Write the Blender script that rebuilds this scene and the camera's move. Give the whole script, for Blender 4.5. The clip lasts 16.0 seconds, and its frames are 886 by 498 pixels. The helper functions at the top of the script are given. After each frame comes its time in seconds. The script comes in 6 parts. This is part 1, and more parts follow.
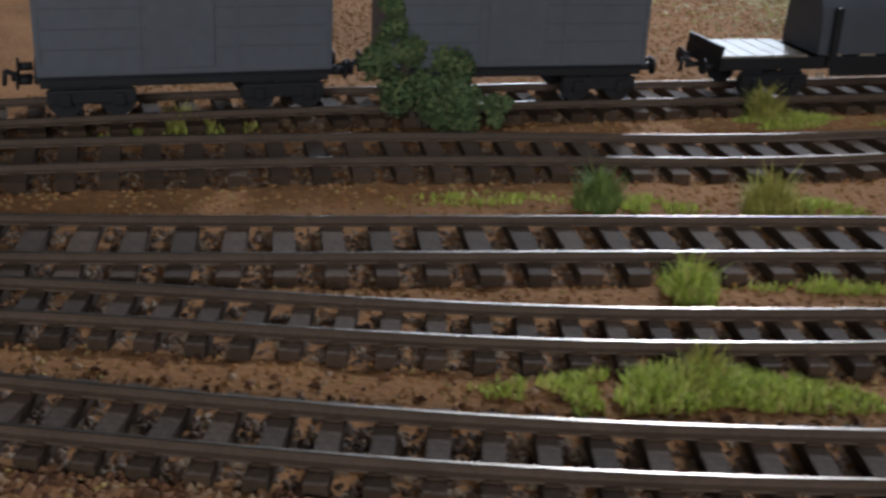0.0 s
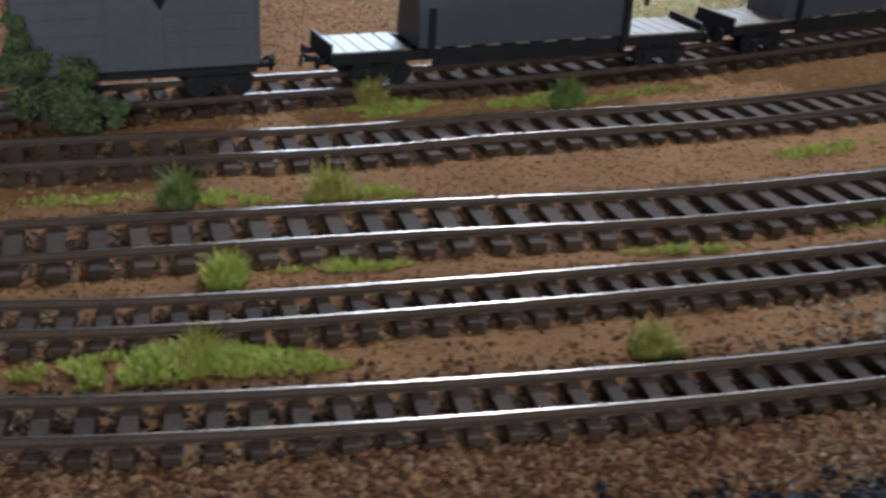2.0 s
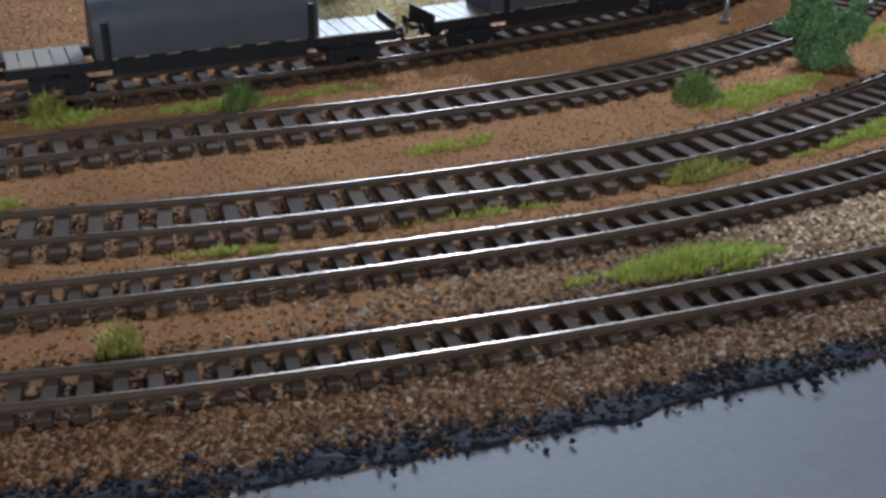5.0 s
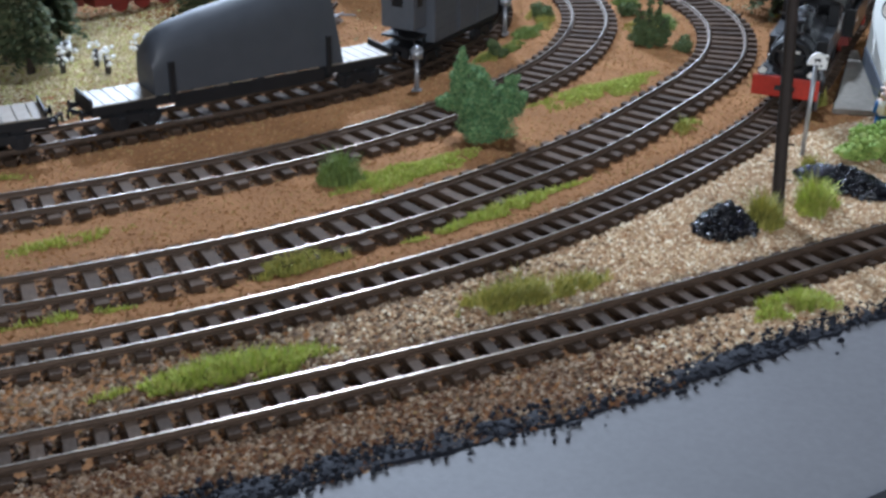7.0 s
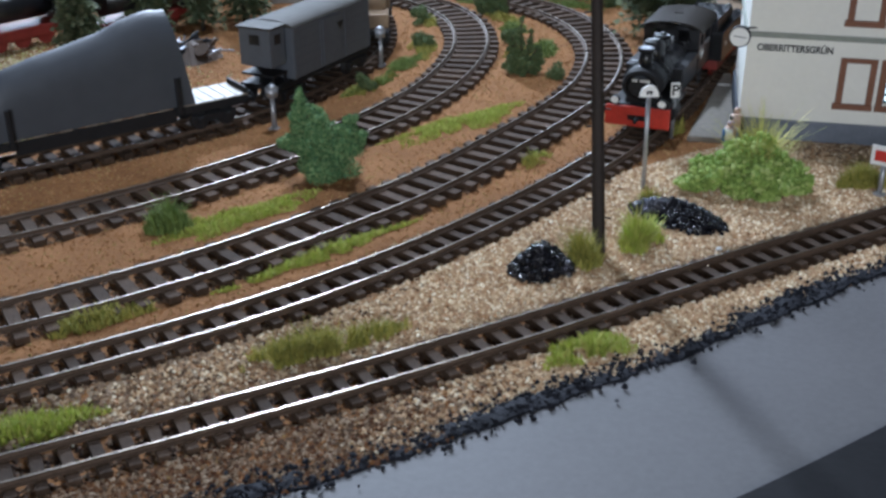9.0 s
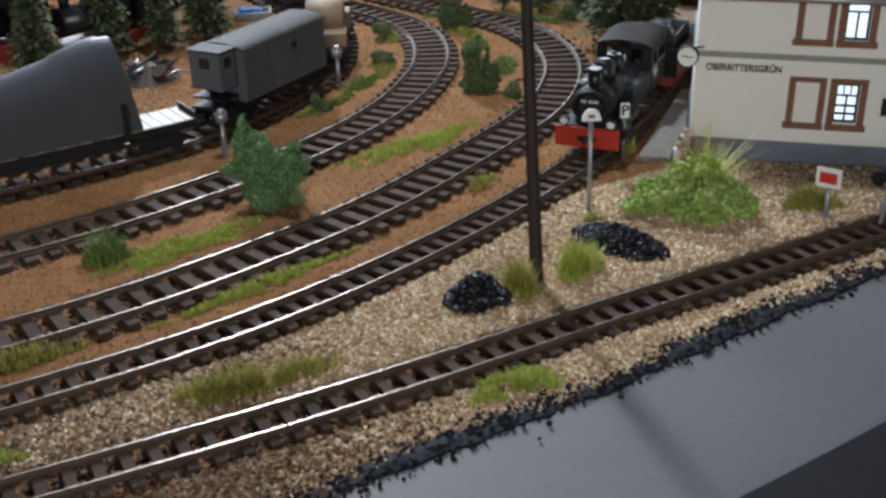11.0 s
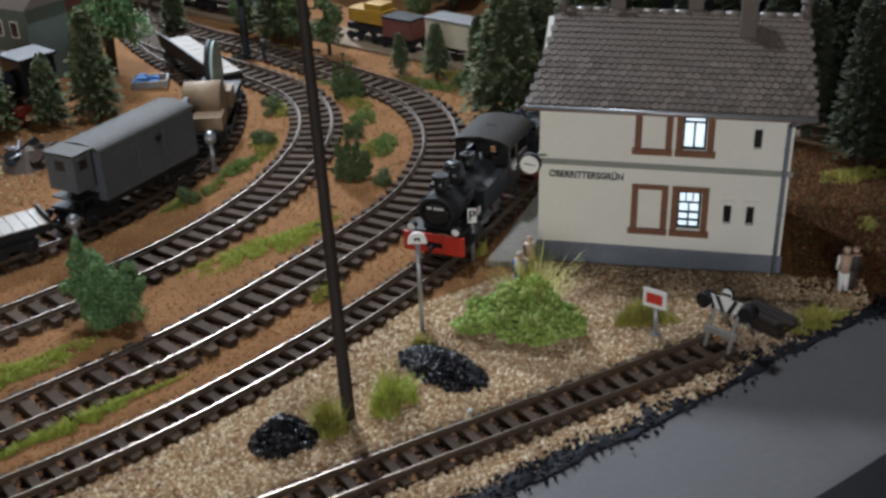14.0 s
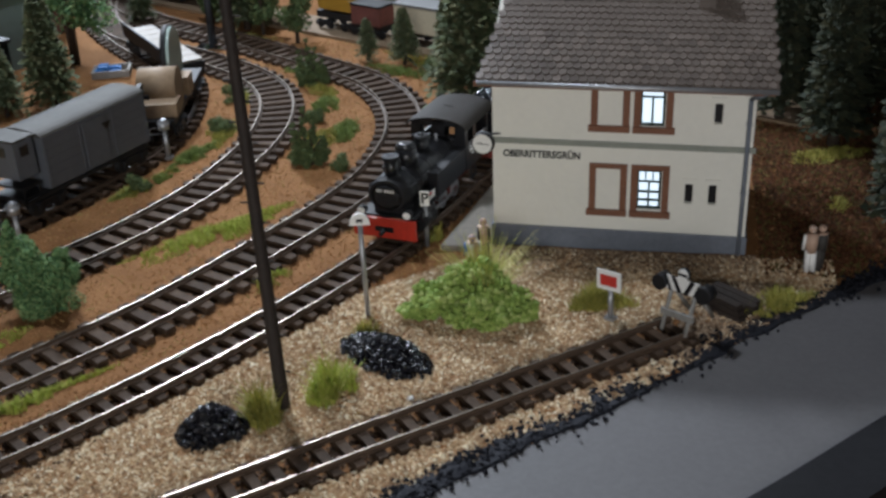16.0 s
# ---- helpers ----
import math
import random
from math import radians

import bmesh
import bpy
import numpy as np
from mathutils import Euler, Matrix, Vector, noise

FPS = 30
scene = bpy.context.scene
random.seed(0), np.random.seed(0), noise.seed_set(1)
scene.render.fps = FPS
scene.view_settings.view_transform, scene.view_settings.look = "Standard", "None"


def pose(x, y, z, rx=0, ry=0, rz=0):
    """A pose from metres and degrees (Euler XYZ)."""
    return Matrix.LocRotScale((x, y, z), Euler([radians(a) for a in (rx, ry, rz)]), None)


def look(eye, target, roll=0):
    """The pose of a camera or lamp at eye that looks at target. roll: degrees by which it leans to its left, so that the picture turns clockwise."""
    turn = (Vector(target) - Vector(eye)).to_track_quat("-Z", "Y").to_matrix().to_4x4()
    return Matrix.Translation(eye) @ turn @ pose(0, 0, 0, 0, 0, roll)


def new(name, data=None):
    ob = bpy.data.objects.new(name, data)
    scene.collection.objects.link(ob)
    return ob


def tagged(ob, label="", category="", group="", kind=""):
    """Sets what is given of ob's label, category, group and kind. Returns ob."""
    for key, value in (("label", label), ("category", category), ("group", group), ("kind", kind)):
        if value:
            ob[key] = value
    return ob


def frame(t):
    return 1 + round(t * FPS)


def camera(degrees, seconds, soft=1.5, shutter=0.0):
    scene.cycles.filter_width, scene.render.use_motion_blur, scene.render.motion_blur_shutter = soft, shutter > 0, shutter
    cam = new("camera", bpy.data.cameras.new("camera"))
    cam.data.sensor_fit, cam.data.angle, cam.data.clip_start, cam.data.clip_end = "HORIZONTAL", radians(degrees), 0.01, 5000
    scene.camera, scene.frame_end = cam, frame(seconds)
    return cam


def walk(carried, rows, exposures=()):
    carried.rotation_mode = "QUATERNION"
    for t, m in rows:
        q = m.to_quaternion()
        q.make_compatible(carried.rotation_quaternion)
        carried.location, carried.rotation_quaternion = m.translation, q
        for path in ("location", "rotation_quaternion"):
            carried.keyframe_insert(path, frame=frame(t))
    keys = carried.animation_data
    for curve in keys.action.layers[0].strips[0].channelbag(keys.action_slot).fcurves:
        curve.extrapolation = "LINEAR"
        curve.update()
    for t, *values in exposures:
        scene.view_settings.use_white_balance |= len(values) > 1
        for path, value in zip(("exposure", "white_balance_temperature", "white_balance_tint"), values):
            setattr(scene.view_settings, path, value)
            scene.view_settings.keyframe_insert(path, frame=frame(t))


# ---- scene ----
# One unit is 7.7 mm: the lengths below are in units, and S turns them into metres.
S = 0.0077
cam = camera(42.00, 16.0, soft=2.9, shutter=0.4)
PATH = [
    (0, -45.47, -65.61, 10.38, 23.79, -22.69, -2.70),
    (0.5, -43.40, -66.31, 11.99, 21.02, -24.08, -2.76),
    (1, -40.50, -66.88, 13.55, 18.43, -24.92, -2.55),
    (1.5, -39.28, -66.72, 13.32, 16.86, -24.73, -2.62),
    (2, -37.46, -67.53, 14.18, 14.92, -25.28, -3.46),
    (2.5, -32.45, -67.00, 16.07, 14.93, -27.13, -1.23),
    (3, -28.41, -66.27, 16.19, 15.45, -26.27, -2.30),
    (5.5, -19.47, -65.21, 18.18, 16.45, -27.35, -0.55),
    (6, -15.44, -63.63, 20.25, 13.55, -27.38, -1.35),
    (6.5, -11.42, -62.02, 19.55, 12.56, -25.75, -1.22),
    (7, -10.19, -61.43, 19.78, 12.43, -25.91, -0.54),
    (7.5, -6.77, -60.49, 21.17, 12.62, -25.78, 0.18),
    (8, -4.97, -59.41, 21.07, 12.14, -25.26, 0.05),
    (8.5, -4.10, -59.10, 20.76, 11.85, -25.24, 0.36),
    (9, -3.01, -58.83, 20.88, 11.79, -25.44, 0.95),
    (9.5, -2.19, -58.45, 21.04, 11.97, -25.51, 1.25),
    (10, -1.40, -57.99, 21.72, 11.80, -25.48, 1.38),
    (12.5, 1.20, -56.55, 21.87, 11.84, -25.56, 2.09),
    (13, 2.72, -55.77, 23.79, 12.13, -25.80, 2.07),
    (13.5, 5.41, -54.20, 26.12, 11.98, -26.34, 2.32),
    (14, 6.94, -53.03, 27.11, 11.51, -26.28, 2.36),
    (14.5, 7.63, -52.58, 27.53, 11.11, -26.04, 2.38),
    (15, 7.85, -52.16, 27.34, 11.02, -25.89, 2.23),
    (15.5, 8.05, -51.52, 25.93, 11.18, -25.83, 2.40),
    (16, 9.13, -50.85, 25.07, 11.55, -26.08, 2.97),
]
EXPOSURES = [(0, 0.0, 5700, 10), (3, 0.2, 5400, 10), (5.5, 0.1, 5400, 10), (6.5, 0.4, 5400, 10), (8, 0.4, 5400, 10), (9, 0.2, 5400, 10), (10, 0.1, 5700, 10), (12.5, -0.12, 6000, 10), (16, -0.08, 6000, 10)]
walk(cam, [(t, pose(x * S, y * S, z * S, 90 + pitch, roll, yaw)) for t, x, y, z, yaw, pitch, roll in PATH], EXPOSURES)

# ---- light ----
world = bpy.data.worlds.new("room")
scene.world = world
world.use_nodes = True
world.node_tree.nodes["Background"].inputs[0].default_value = (0.75, 0.85, 1.0, 1)
world.node_tree.nodes["Background"].inputs[1].default_value = 0.12


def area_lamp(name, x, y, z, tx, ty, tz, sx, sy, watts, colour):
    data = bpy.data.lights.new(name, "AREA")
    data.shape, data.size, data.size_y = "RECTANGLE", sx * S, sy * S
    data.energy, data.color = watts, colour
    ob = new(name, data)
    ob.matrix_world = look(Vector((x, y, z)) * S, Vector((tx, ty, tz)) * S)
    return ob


area_lamp("ceiling_lamp", -22, 16, 68, -16, -10, 0, 5, 5, 1.9, (0.92, 0.96, 1.0))
area_lamp("workshop_lamp", -74, 117, 98, -10, -18, 0, 11, 11, 16.0, (0.92, 0.96, 1.0))
area_lamp("assumed_window_light", -128, 176, 72, -25, -15, 0, 46, 60, 10.0, (0.84, 0.92, 1.0))
area_lamp("assumed_window_light", -14, 176, 64, -15, -15, 0, 26, 26, 1.8, (0.84, 0.92, 1.0))
# Added fill from behind the camera to brighten the walls; its source is unseen.
area_lamp("assumed_window_light", 15, -200, 58, 0, 0, 3, 90, 50, 10.5, (1.0, 0.95, 0.88))


# ---- materials ----
def material(name, colour, rough=0.7, metal=0.0, scale=60.0, amount=0.35, bump=0.3, second=None, fine=6.0, spec=0.5):
    """A surface with stains at one scale, grain at another and a fine relief."""
    m = bpy.data.materials.new(name)
    m.use_nodes = True
    nt = m.node_tree
    b = nt.nodes["Principled BSDF"]
    b.inputs["Roughness"].default_value, b.inputs["Metallic"].default_value = rough, metal
    b.inputs["Specular IOR Level"].default_value = spec
    co = nt.nodes.new("ShaderNodeTexCoord")
    n1, n2 = nt.nodes.new("ShaderNodeTexNoise"), nt.nodes.new("ShaderNodeTexNoise")
    n1.inputs["Scale"].default_value, n2.inputs["Scale"].default_value = scale, scale * fine
    n1.inputs["Detail"].default_value, n2.inputs["Detail"].default_value = 6, 4
    add = nt.nodes.new("ShaderNodeMath")
    add.operation = "MULTIPLY_ADD"
    add.inputs[1].default_value, add.inputs[2].default_value = 0.5, 0.0
    ramp = nt.nodes.new("ShaderNodeValToRGB")
    other = second or tuple(c * (1 - amount) for c in colour)
    ramp.color_ramp.elements[0].position, ramp.color_ramp.elements[1].position = 0.33, 0.68
    ramp.color_ramp.elements[0].color, ramp.color_ramp.elements[1].color = (*other, 1), (*colour, 1)
    mix = nt.nodes.new("ShaderNodeMath")
    mix.operation = "ADD"
    half = nt.nodes.new("ShaderNodeMath")
    half.operation = "MULTIPLY"
    half.inputs[1].default_value = 0.5
    nt.links.new(co.outputs["Object"], n1.inputs["Vector"])
    nt.links.new(co.outputs["Object"], n2.inputs["Vector"])
    nt.links.new(n1.outputs["Fac"], add.inputs[0])
    nt.links.new(n2.outputs["Fac"], half.inputs[0])
    nt.links.new(add.outputs[0], mix.inputs[0])
    nt.links.new(half.outputs[0], mix.inputs[1])
    nt.links.new(mix.outputs[0], ramp.inputs["Fac"])
    nt.links.new(ramp.outputs["Color"], b.inputs["Base Color"])
    if bump:
        bp = nt.nodes.new("ShaderNodeBump")
        bp.inputs["Strength"].default_value, bp.inputs["Distance"].default_value = bump, 0.0006
        nt.links.new(n2.outputs["Fac"], bp.inputs["Height"])
        nt.links.new(bp.outputs["Normal"], b.inputs["Normal"])
    return m


def grain(m, colours, scale=None):
    """Replaces the base colour by one picked for each loose piece of the mesh."""
    nt = m.node_tree
    b = nt.nodes["Principled BSDF"]
    geo = nt.nodes.new("ShaderNodeNewGeometry")
    ramp = nt.nodes.new("ShaderNodeValToRGB")
    ramp.color_ramp.interpolation = "CONSTANT"
    while len(ramp.color_ramp.elements) < len(colours):
        ramp.color_ramp.elements.new(0.5)
    for k, c in enumerate(colours):
        ramp.color_ramp.elements[k].position = k / len(colours)
        ramp.color_ramp.elements[k].color = (*c, 1)
    nt.links.new(geo.outputs["Random Per Island"], ramp.inputs["Fac"])
    nt.links.new(ramp.outputs["Color"], b.inputs["Base Color"])
    return m


def vary(m, low=0.7, high=1.25):
    """Lets each separate piece be a little lighter or darker than the next."""
    nt = m.node_tree
    b = nt.nodes["Principled BSDF"]
    src = b.inputs["Base Color"].links[0].from_socket
    info = nt.nodes.new("ShaderNodeObjectInfo")
    rng = nt.nodes.new("ShaderNodeMapRange")
    rng.inputs["To Min"].default_value, rng.inputs["To Max"].default_value = low, high
    mul = nt.nodes.new("ShaderNodeVectorMath")
    mul.operation = "SCALE"
    nt.links.new(info.outputs["Random"], rng.inputs["Value"])
    nt.links.new(src, mul.inputs[0])
    nt.links.new(rng.outputs[0], mul.inputs["Scale"])
    nt.links.new(mul.outputs[0], b.inputs["Base Color"])
    return m


EARTH = material("earth", (0.29, 0.145, 0.06), 0.95, scale=45, second=(0.16, 0.075, 0.03), fine=18, bump=0.8, spec=0.1)
BOARD = material("grey_board", (0.118, 0.113, 0.116), 0.62, scale=22, amount=0.22, bump=0.15, fine=25, spec=0.35)
PUTTY = material("dark_putty", (0.014, 0.015, 0.022), 0.8, scale=120, amount=0.5, bump=0.8, spec=0.25)
BLACKWOOD = material("black_board", (0.012, 0.012, 0.014), 0.7, amount=0.3, spec=0.15)
STEEL = material("rail_steel", (0.21, 0.175, 0.14), 0.33, 0.9, scale=90, amount=0.25, bump=0.03)
RUST = material("rusty_rail_side", (0.115, 0.075, 0.05), 0.7, scale=200, amount=0.45, bump=0.2)
SLEEPER = vary(material("sleeper_wood", (0.078, 0.05, 0.032), 0.85, scale=150, amount=0.45, bump=0.4, spec=0.2))
BLACK = material("black_paint", (0.014, 0.014, 0.016), 0.32, scale=120, amount=0.35, bump=0.08)
MATTBLACK = material("matt_black", (0.016, 0.016, 0.018), 0.6, scale=120, amount=0.4, bump=0.15, spec=0.3)
ROOFBLACK = material("dark_roof", (0.03, 0.026, 0.022), 0.55, scale=80, amount=0.3, bump=0.06, spec=0.1)
RED = material("red_paint", (0.50, 0.035, 0.018), 0.42, scale=100, amount=0.35, bump=0.08)
DARKRED = material("dark_red_frame", (0.20, 0.022, 0.014), 0.55, scale=120, amount=0.5, bump=0.1)
GREY = material("wagon_grey", (0.10, 0.108, 0.125), 0.5, scale=60, amount=0.22, bump=0.1)
TARP = material("grey_sheet", (0.066, 0.072, 0.085), 0.5, scale=25, amount=0.2, bump=0.1)
VANROOF = material("van_roof", (0.075, 0.07, 0.062), 0.6, scale=40, amount=0.3, bump=0.1, spec=0.08)
LIGHTGREY = material("pale_roof", (0.21, 0.213, 0.213), 0.42, scale=60, amount=0.2, bump=0.1)
DECK = material("wagon_deck", (0.27, 0.225, 0.175), 0.45, scale=60, amount=0.35, bump=0.15, spec=0.3)
CRATE = material("brown_crate", (0.33, 0.23, 0.14), 0.7, scale=80, amount=0.3, bump=0.2)
WALL = material("cream_plaster", (0.75, 0.74, 0.675), 0.85, scale=70, amount=0.07, bump=0.15)
PLINTH = material("grey_plinth", (0.17, 0.19, 0.23), 0.8, scale=120, amount=0.25, bump=0.3)
BAND = material("grey_green_band", (0.27, 0.29, 0.25), 0.7, scale=100, amount=0.2)
BROWN = material("brown_stone_frame", (0.20, 0.085, 0.045), 0.7, scale=120, amount=0.25, bump=0.2)
GREEN = material("dark_green_frame", (0.02, 0.045, 0.04), 0.4, amount=0.2)
DARK = material("dark_opening", (0.008, 0.008, 0.01), 0.3, amount=0.2)
TILE = vary(material("roof_tile", (0.18, 0.15, 0.13), 0.3, scale=120, amount=0.3, bump=0.12), 0.75, 1.3)
TILEBASE = material("roof_tile_rows", (0.18, 0.15, 0.13), 0.3, scale=120, amount=0.3, bump=0.12)
BRICK = material("rose_brick", (0.36, 0.22, 0.16), 0.8, scale=120, amount=0.25, bump=0.3)
PAVING = material("pale_paving", (0.33, 0.30, 0.26), 0.8, scale=60, amount=0.35, bump=0.3)
WOOD = material("pole_wood", (0.03, 0.02, 0.015), 0.75, scale=90, amount=0.5, bump=0.5)
METAL = material("grey_metal", (0.42, 0.43, 0.45), 0.4, 0.6, scale=100, amount=0.25, bump=0.1)
WHITE = material("white_paint", (0.82, 0.82, 0.80), 0.5, scale=100, amount=0.08, bump=0.05)
SIGNRED = material("sign_red", (0.55, 0.035, 0.025), 0.5, amount=0.15, bump=0.05)
WEATHERED = material("weathered_timber", (0.30, 0.29, 0.27), 0.8, scale=100, amount=0.35, bump=0.4)
COAL = material("coal", (0.012, 0.012, 0.016), 0.26, scale=300, amount=0.5, bump=0.3, spec=0.3)
GRAVEL = grain(material("tan_gravel", (0.4, 0.3, 0.2), 0.8, bump=0), [(0.534, 0.398, 0.244), (0.417, 0.274, 0.156), (0.697, 0.556, 0.366), (0.287, 0.18, 0.097), (0.487, 0.35, 0.209), (0.799, 0.713, 0.531), (0.441, 0.274, 0.145)])
DARKSTONE = grain(material("brown_stones", (0.2, 0.14, 0.09), 0.85, bump=0, spec=0.25), [(0.22, 0.15, 0.095), (0.14, 0.09, 0.055), (0.30, 0.22, 0.15), (0.10, 0.065, 0.04), (0.38, 0.30, 0.21)])
# Red-brown litter, its colours lowered to stand in for the pines' shade.
SHADEDFLOOR = grain(material("shaded_forest_floor", (0.1, 0.05, 0.03), 0.95, bump=0, spec=0.1), [(0.095, 0.040, 0.020), (0.065, 0.028, 0.014), (0.125, 0.058, 0.027), (0.05, 0.026, 0.014), (0.085, 0.07, 0.024)])
LITTER = grain(material("litter", (0.16, 0.08, 0.04), 0.9, bump=0, spec=0.2), [(0.15, 0.072, 0.034), (0.10, 0.045, 0.022), (0.21, 0.11, 0.055), (0.075, 0.036, 0.02), (0.26, 0.17, 0.10)])
GRIT = grain(material("red_brown_grit", (0.3, 0.15, 0.08), 0.9, bump=0, spec=0.1), [(0.31, 0.16, 0.062), (0.24, 0.115, 0.044), (0.39, 0.225, 0.105), (0.28, 0.14, 0.054), (0.19, 0.095, 0.04), (0.31, 0.215, 0.085)])
BALLAST = grain(material("brown_ballast", (0.2, 0.12, 0.08), 0.85, bump=0), [(0.10, 0.058, 0.034), (0.06, 0.034, 0.02), (0.15, 0.092, 0.055), (0.08, 0.045, 0.026), (0.20, 0.14, 0.085)])
SAND = grain(material("pale_sand", (0.5, 0.42, 0.25), 0.9, bump=0), [(0.52, 0.43, 0.25), (0.60, 0.52, 0.33), (0.42, 0.34, 0.17), (0.46, 0.44, 0.16)])
LIME = grain(material("lime_grass", (0.3, 0.4, 0.05), 0.8, bump=0), [(0.40, 0.47, 0.06), (0.32, 0.41, 0.05), (0.48, 0.50, 0.11), (0.27, 0.32, 0.05), (0.42, 0.39, 0.10)])
OLIVE = grain(material("olive_grass", (0.25, 0.24, 0.05), 0.8, bump=0), [(0.36, 0.33, 0.06), (0.28, 0.27, 0.05), (0.43, 0.38, 0.09), (0.22, 0.23, 0.045)])
MIDGREEN = grain(material("mid_green_grass", (0.1, 0.16, 0.04), 0.8, bump=0), [(0.15, 0.21, 0.045), (0.11, 0.16, 0.035), (0.20, 0.26, 0.06)])
# Shade is put into this needle colour, for the darker trees.
SHADEDPINE = grain(material("shaded_pine_needle", (0.045, 0.075, 0.035), 0.85, bump=0), [(0.024, 0.032, 0.014), (0.034, 0.04, 0.018), (0.015, 0.023, 0.011), (0.046, 0.046, 0.02)])
FOLIAGE = grain(material("blue_green_foliage", (0.05, 0.13, 0.06), 0.85, bump=0), [(0.125, 0.237, 0.0938), (0.0813, 0.175, 0.0625), (0.188, 0.312, 0.125), (0.237, 0.338, 0.138), (0.0625, 0.138, 0.0562)])
BRIGHT = grain(material("bright_foam_foliage", (0.2, 0.34, 0.06), 0.85, bump=0), [(0.238, 0.336, 0.0697), (0.295, 0.394, 0.0943), (0.189, 0.287, 0.0533), (0.361, 0.443, 0.139), (0.164, 0.246, 0.0451)])
DARKLEAF = grain(material("dark_foliage", (0.04, 0.07, 0.03), 0.9, bump=0), [(0.07, 0.11, 0.04), (0.10, 0.14, 0.05), (0.05, 0.085, 0.03), (0.13, 0.15, 0.055)])
# Lit copy of the needle colour, for the lighter trees on the left.
LITPINE = grain(material("lit_pine_needle", (0.08, 0.1, 0.045), 0.85, bump=0), [(0.075, 0.098, 0.042), (0.10, 0.118, 0.05), (0.05, 0.07, 0.03), (0.13, 0.13, 0.06)])
STRAW = grain(material("straw_grass", (0.5, 0.47, 0.12), 0.8, bump=0), [(0.52, 0.49, 0.13), (0.42, 0.43, 0.09), (0.60, 0.55, 0.20), (0.36, 0.38, 0.07)])
CHIMNEY = material("chimney_stone", (0.13, 0.105, 0.09), 0.6, scale=120, amount=0.3, bump=0.25)
BARK = material("bark", (0.07, 0.05, 0.035), 0.9, scale=200, amount=0.5, bump=0.5)
YELLOW = material("yellow_paint", (0.42, 0.24, 0.03), 0.5, amount=0.3)
BLUE = material("blue_paint", (0.05, 0.18, 0.48), 0.6, amount=0.2, spec=0.2)
SKIN = material("pale_paint", (0.50, 0.34, 0.25), 0.6, amount=0.1)
DARKCLOTH = material("dark_cloth_paint", (0.05, 0.045, 0.04), 0.7, amount=0.3)
ROOM = material("room_wall", (0.05, 0.05, 0.055), 0.9, scale=3, amount=0.4, bump=0)
HOUSERED = material("red_brick_house", (0.16, 0.055, 0.045), 0.8, scale=100, amount=0.35, bump=0.3)
SHEDGREEN = material("green_grey_shed", (0.13, 0.17, 0.15), 0.7, scale=40, amount=0.25, bump=0.2)
IRIDESCENT = material("pale_glass_disc", (0.40, 0.50, 0.46), 0.2, scale=20, amount=0.2, bump=0)
CREAM = material("cream_van_paint", (0.55, 0.50, 0.38), 0.5, amount=0.15)
MIRROR = material("standing_water", (0.75, 0.8, 0.85), 0.06, 1.0, scale=10, amount=0.05, bump=0)


def lit(name, colour, power):
    m = bpy.data.materials.new(name)
    m.use_nodes = True
    b = m.node_tree.nodes["Principled BSDF"]
    b.inputs["Base Color"].default_value = (*colour, 1)
    b.inputs["Emission Color"].default_value = (*colour, 1)
    b.inputs["Emission Strength"].default_value = power
    return m


# The station panes get a pale blue-white emission of their own.
PANE = lit("glowing_window_pane", (0.80, 0.92, 1.0), 0.9)
BULB = lit("white_bulb", (0.9, 0.95, 1.0), 6.0)
GREENBULB = lit("green_bulb", (0.1, 1.0, 0.3), 4.0)
AMBERBULB = lit("amber_bulb", (1.0, 0.7, 0.15), 4.0)


# ---- builders ----
def thing(name, x=0, y=0, z=0, turn=0, label="", category="", group="", kind=""):
    ob = new(name)
    ob.empty_display_size = 0.005
    ob.matrix_world = pose(x * S, y * S, z * S, 0, 0, turn)
    return tagged(ob, label, category, group, kind)


def part(name, bm, mat, parent=None, label="", smooth=False, kind="", category=""):
    bmesh.ops.scale(bm, vec=(S, S, S), verts=bm.verts)
    me = bpy.data.meshes.new(name)
    bm.to_mesh(me)
    bm.free()
    me.materials.append(mat)
    if smooth:
        me.shade_smooth()
    ob = new(name, me)
    if parent:
        ob.parent = parent
    return tagged(ob, label, category, "", kind)


def box(bm, cx, cy, cz, sx, sy, sz, rz=0.0, bevel=0.0, m=None):
    t = Matrix.Translation((cx, cy, cz)) @ Matrix.Rotation(rz, 4, "Z") @ Matrix.Diagonal((sx, sy, sz, 1))
    if m:
        t = m @ t
    made = bmesh.ops.create_cube(bm, size=1.0, matrix=t)["verts"]
    if bevel:
        edges = list({e for v in made for e in v.link_edges})
        bmesh.ops.bevel(bm, geom=edges, offset=bevel, segments=2, affect="EDGES", profile=0.7)
    return bm


def rod(bm, a, b, r0, r1=None, seg=10):
    a, b = Vector(a), Vector(b)
    r1 = r0 if r1 is None else r1
    turn = (b - a).to_track_quat("Z", "Y").to_matrix().to_4x4()
    m = Matrix.Translation((a + b) / 2) @ turn
    bmesh.ops.create_cone(bm, cap_ends=True, segments=seg, radius1=r0, radius2=r1, depth=(b - a).length, matrix=m)
    return bm


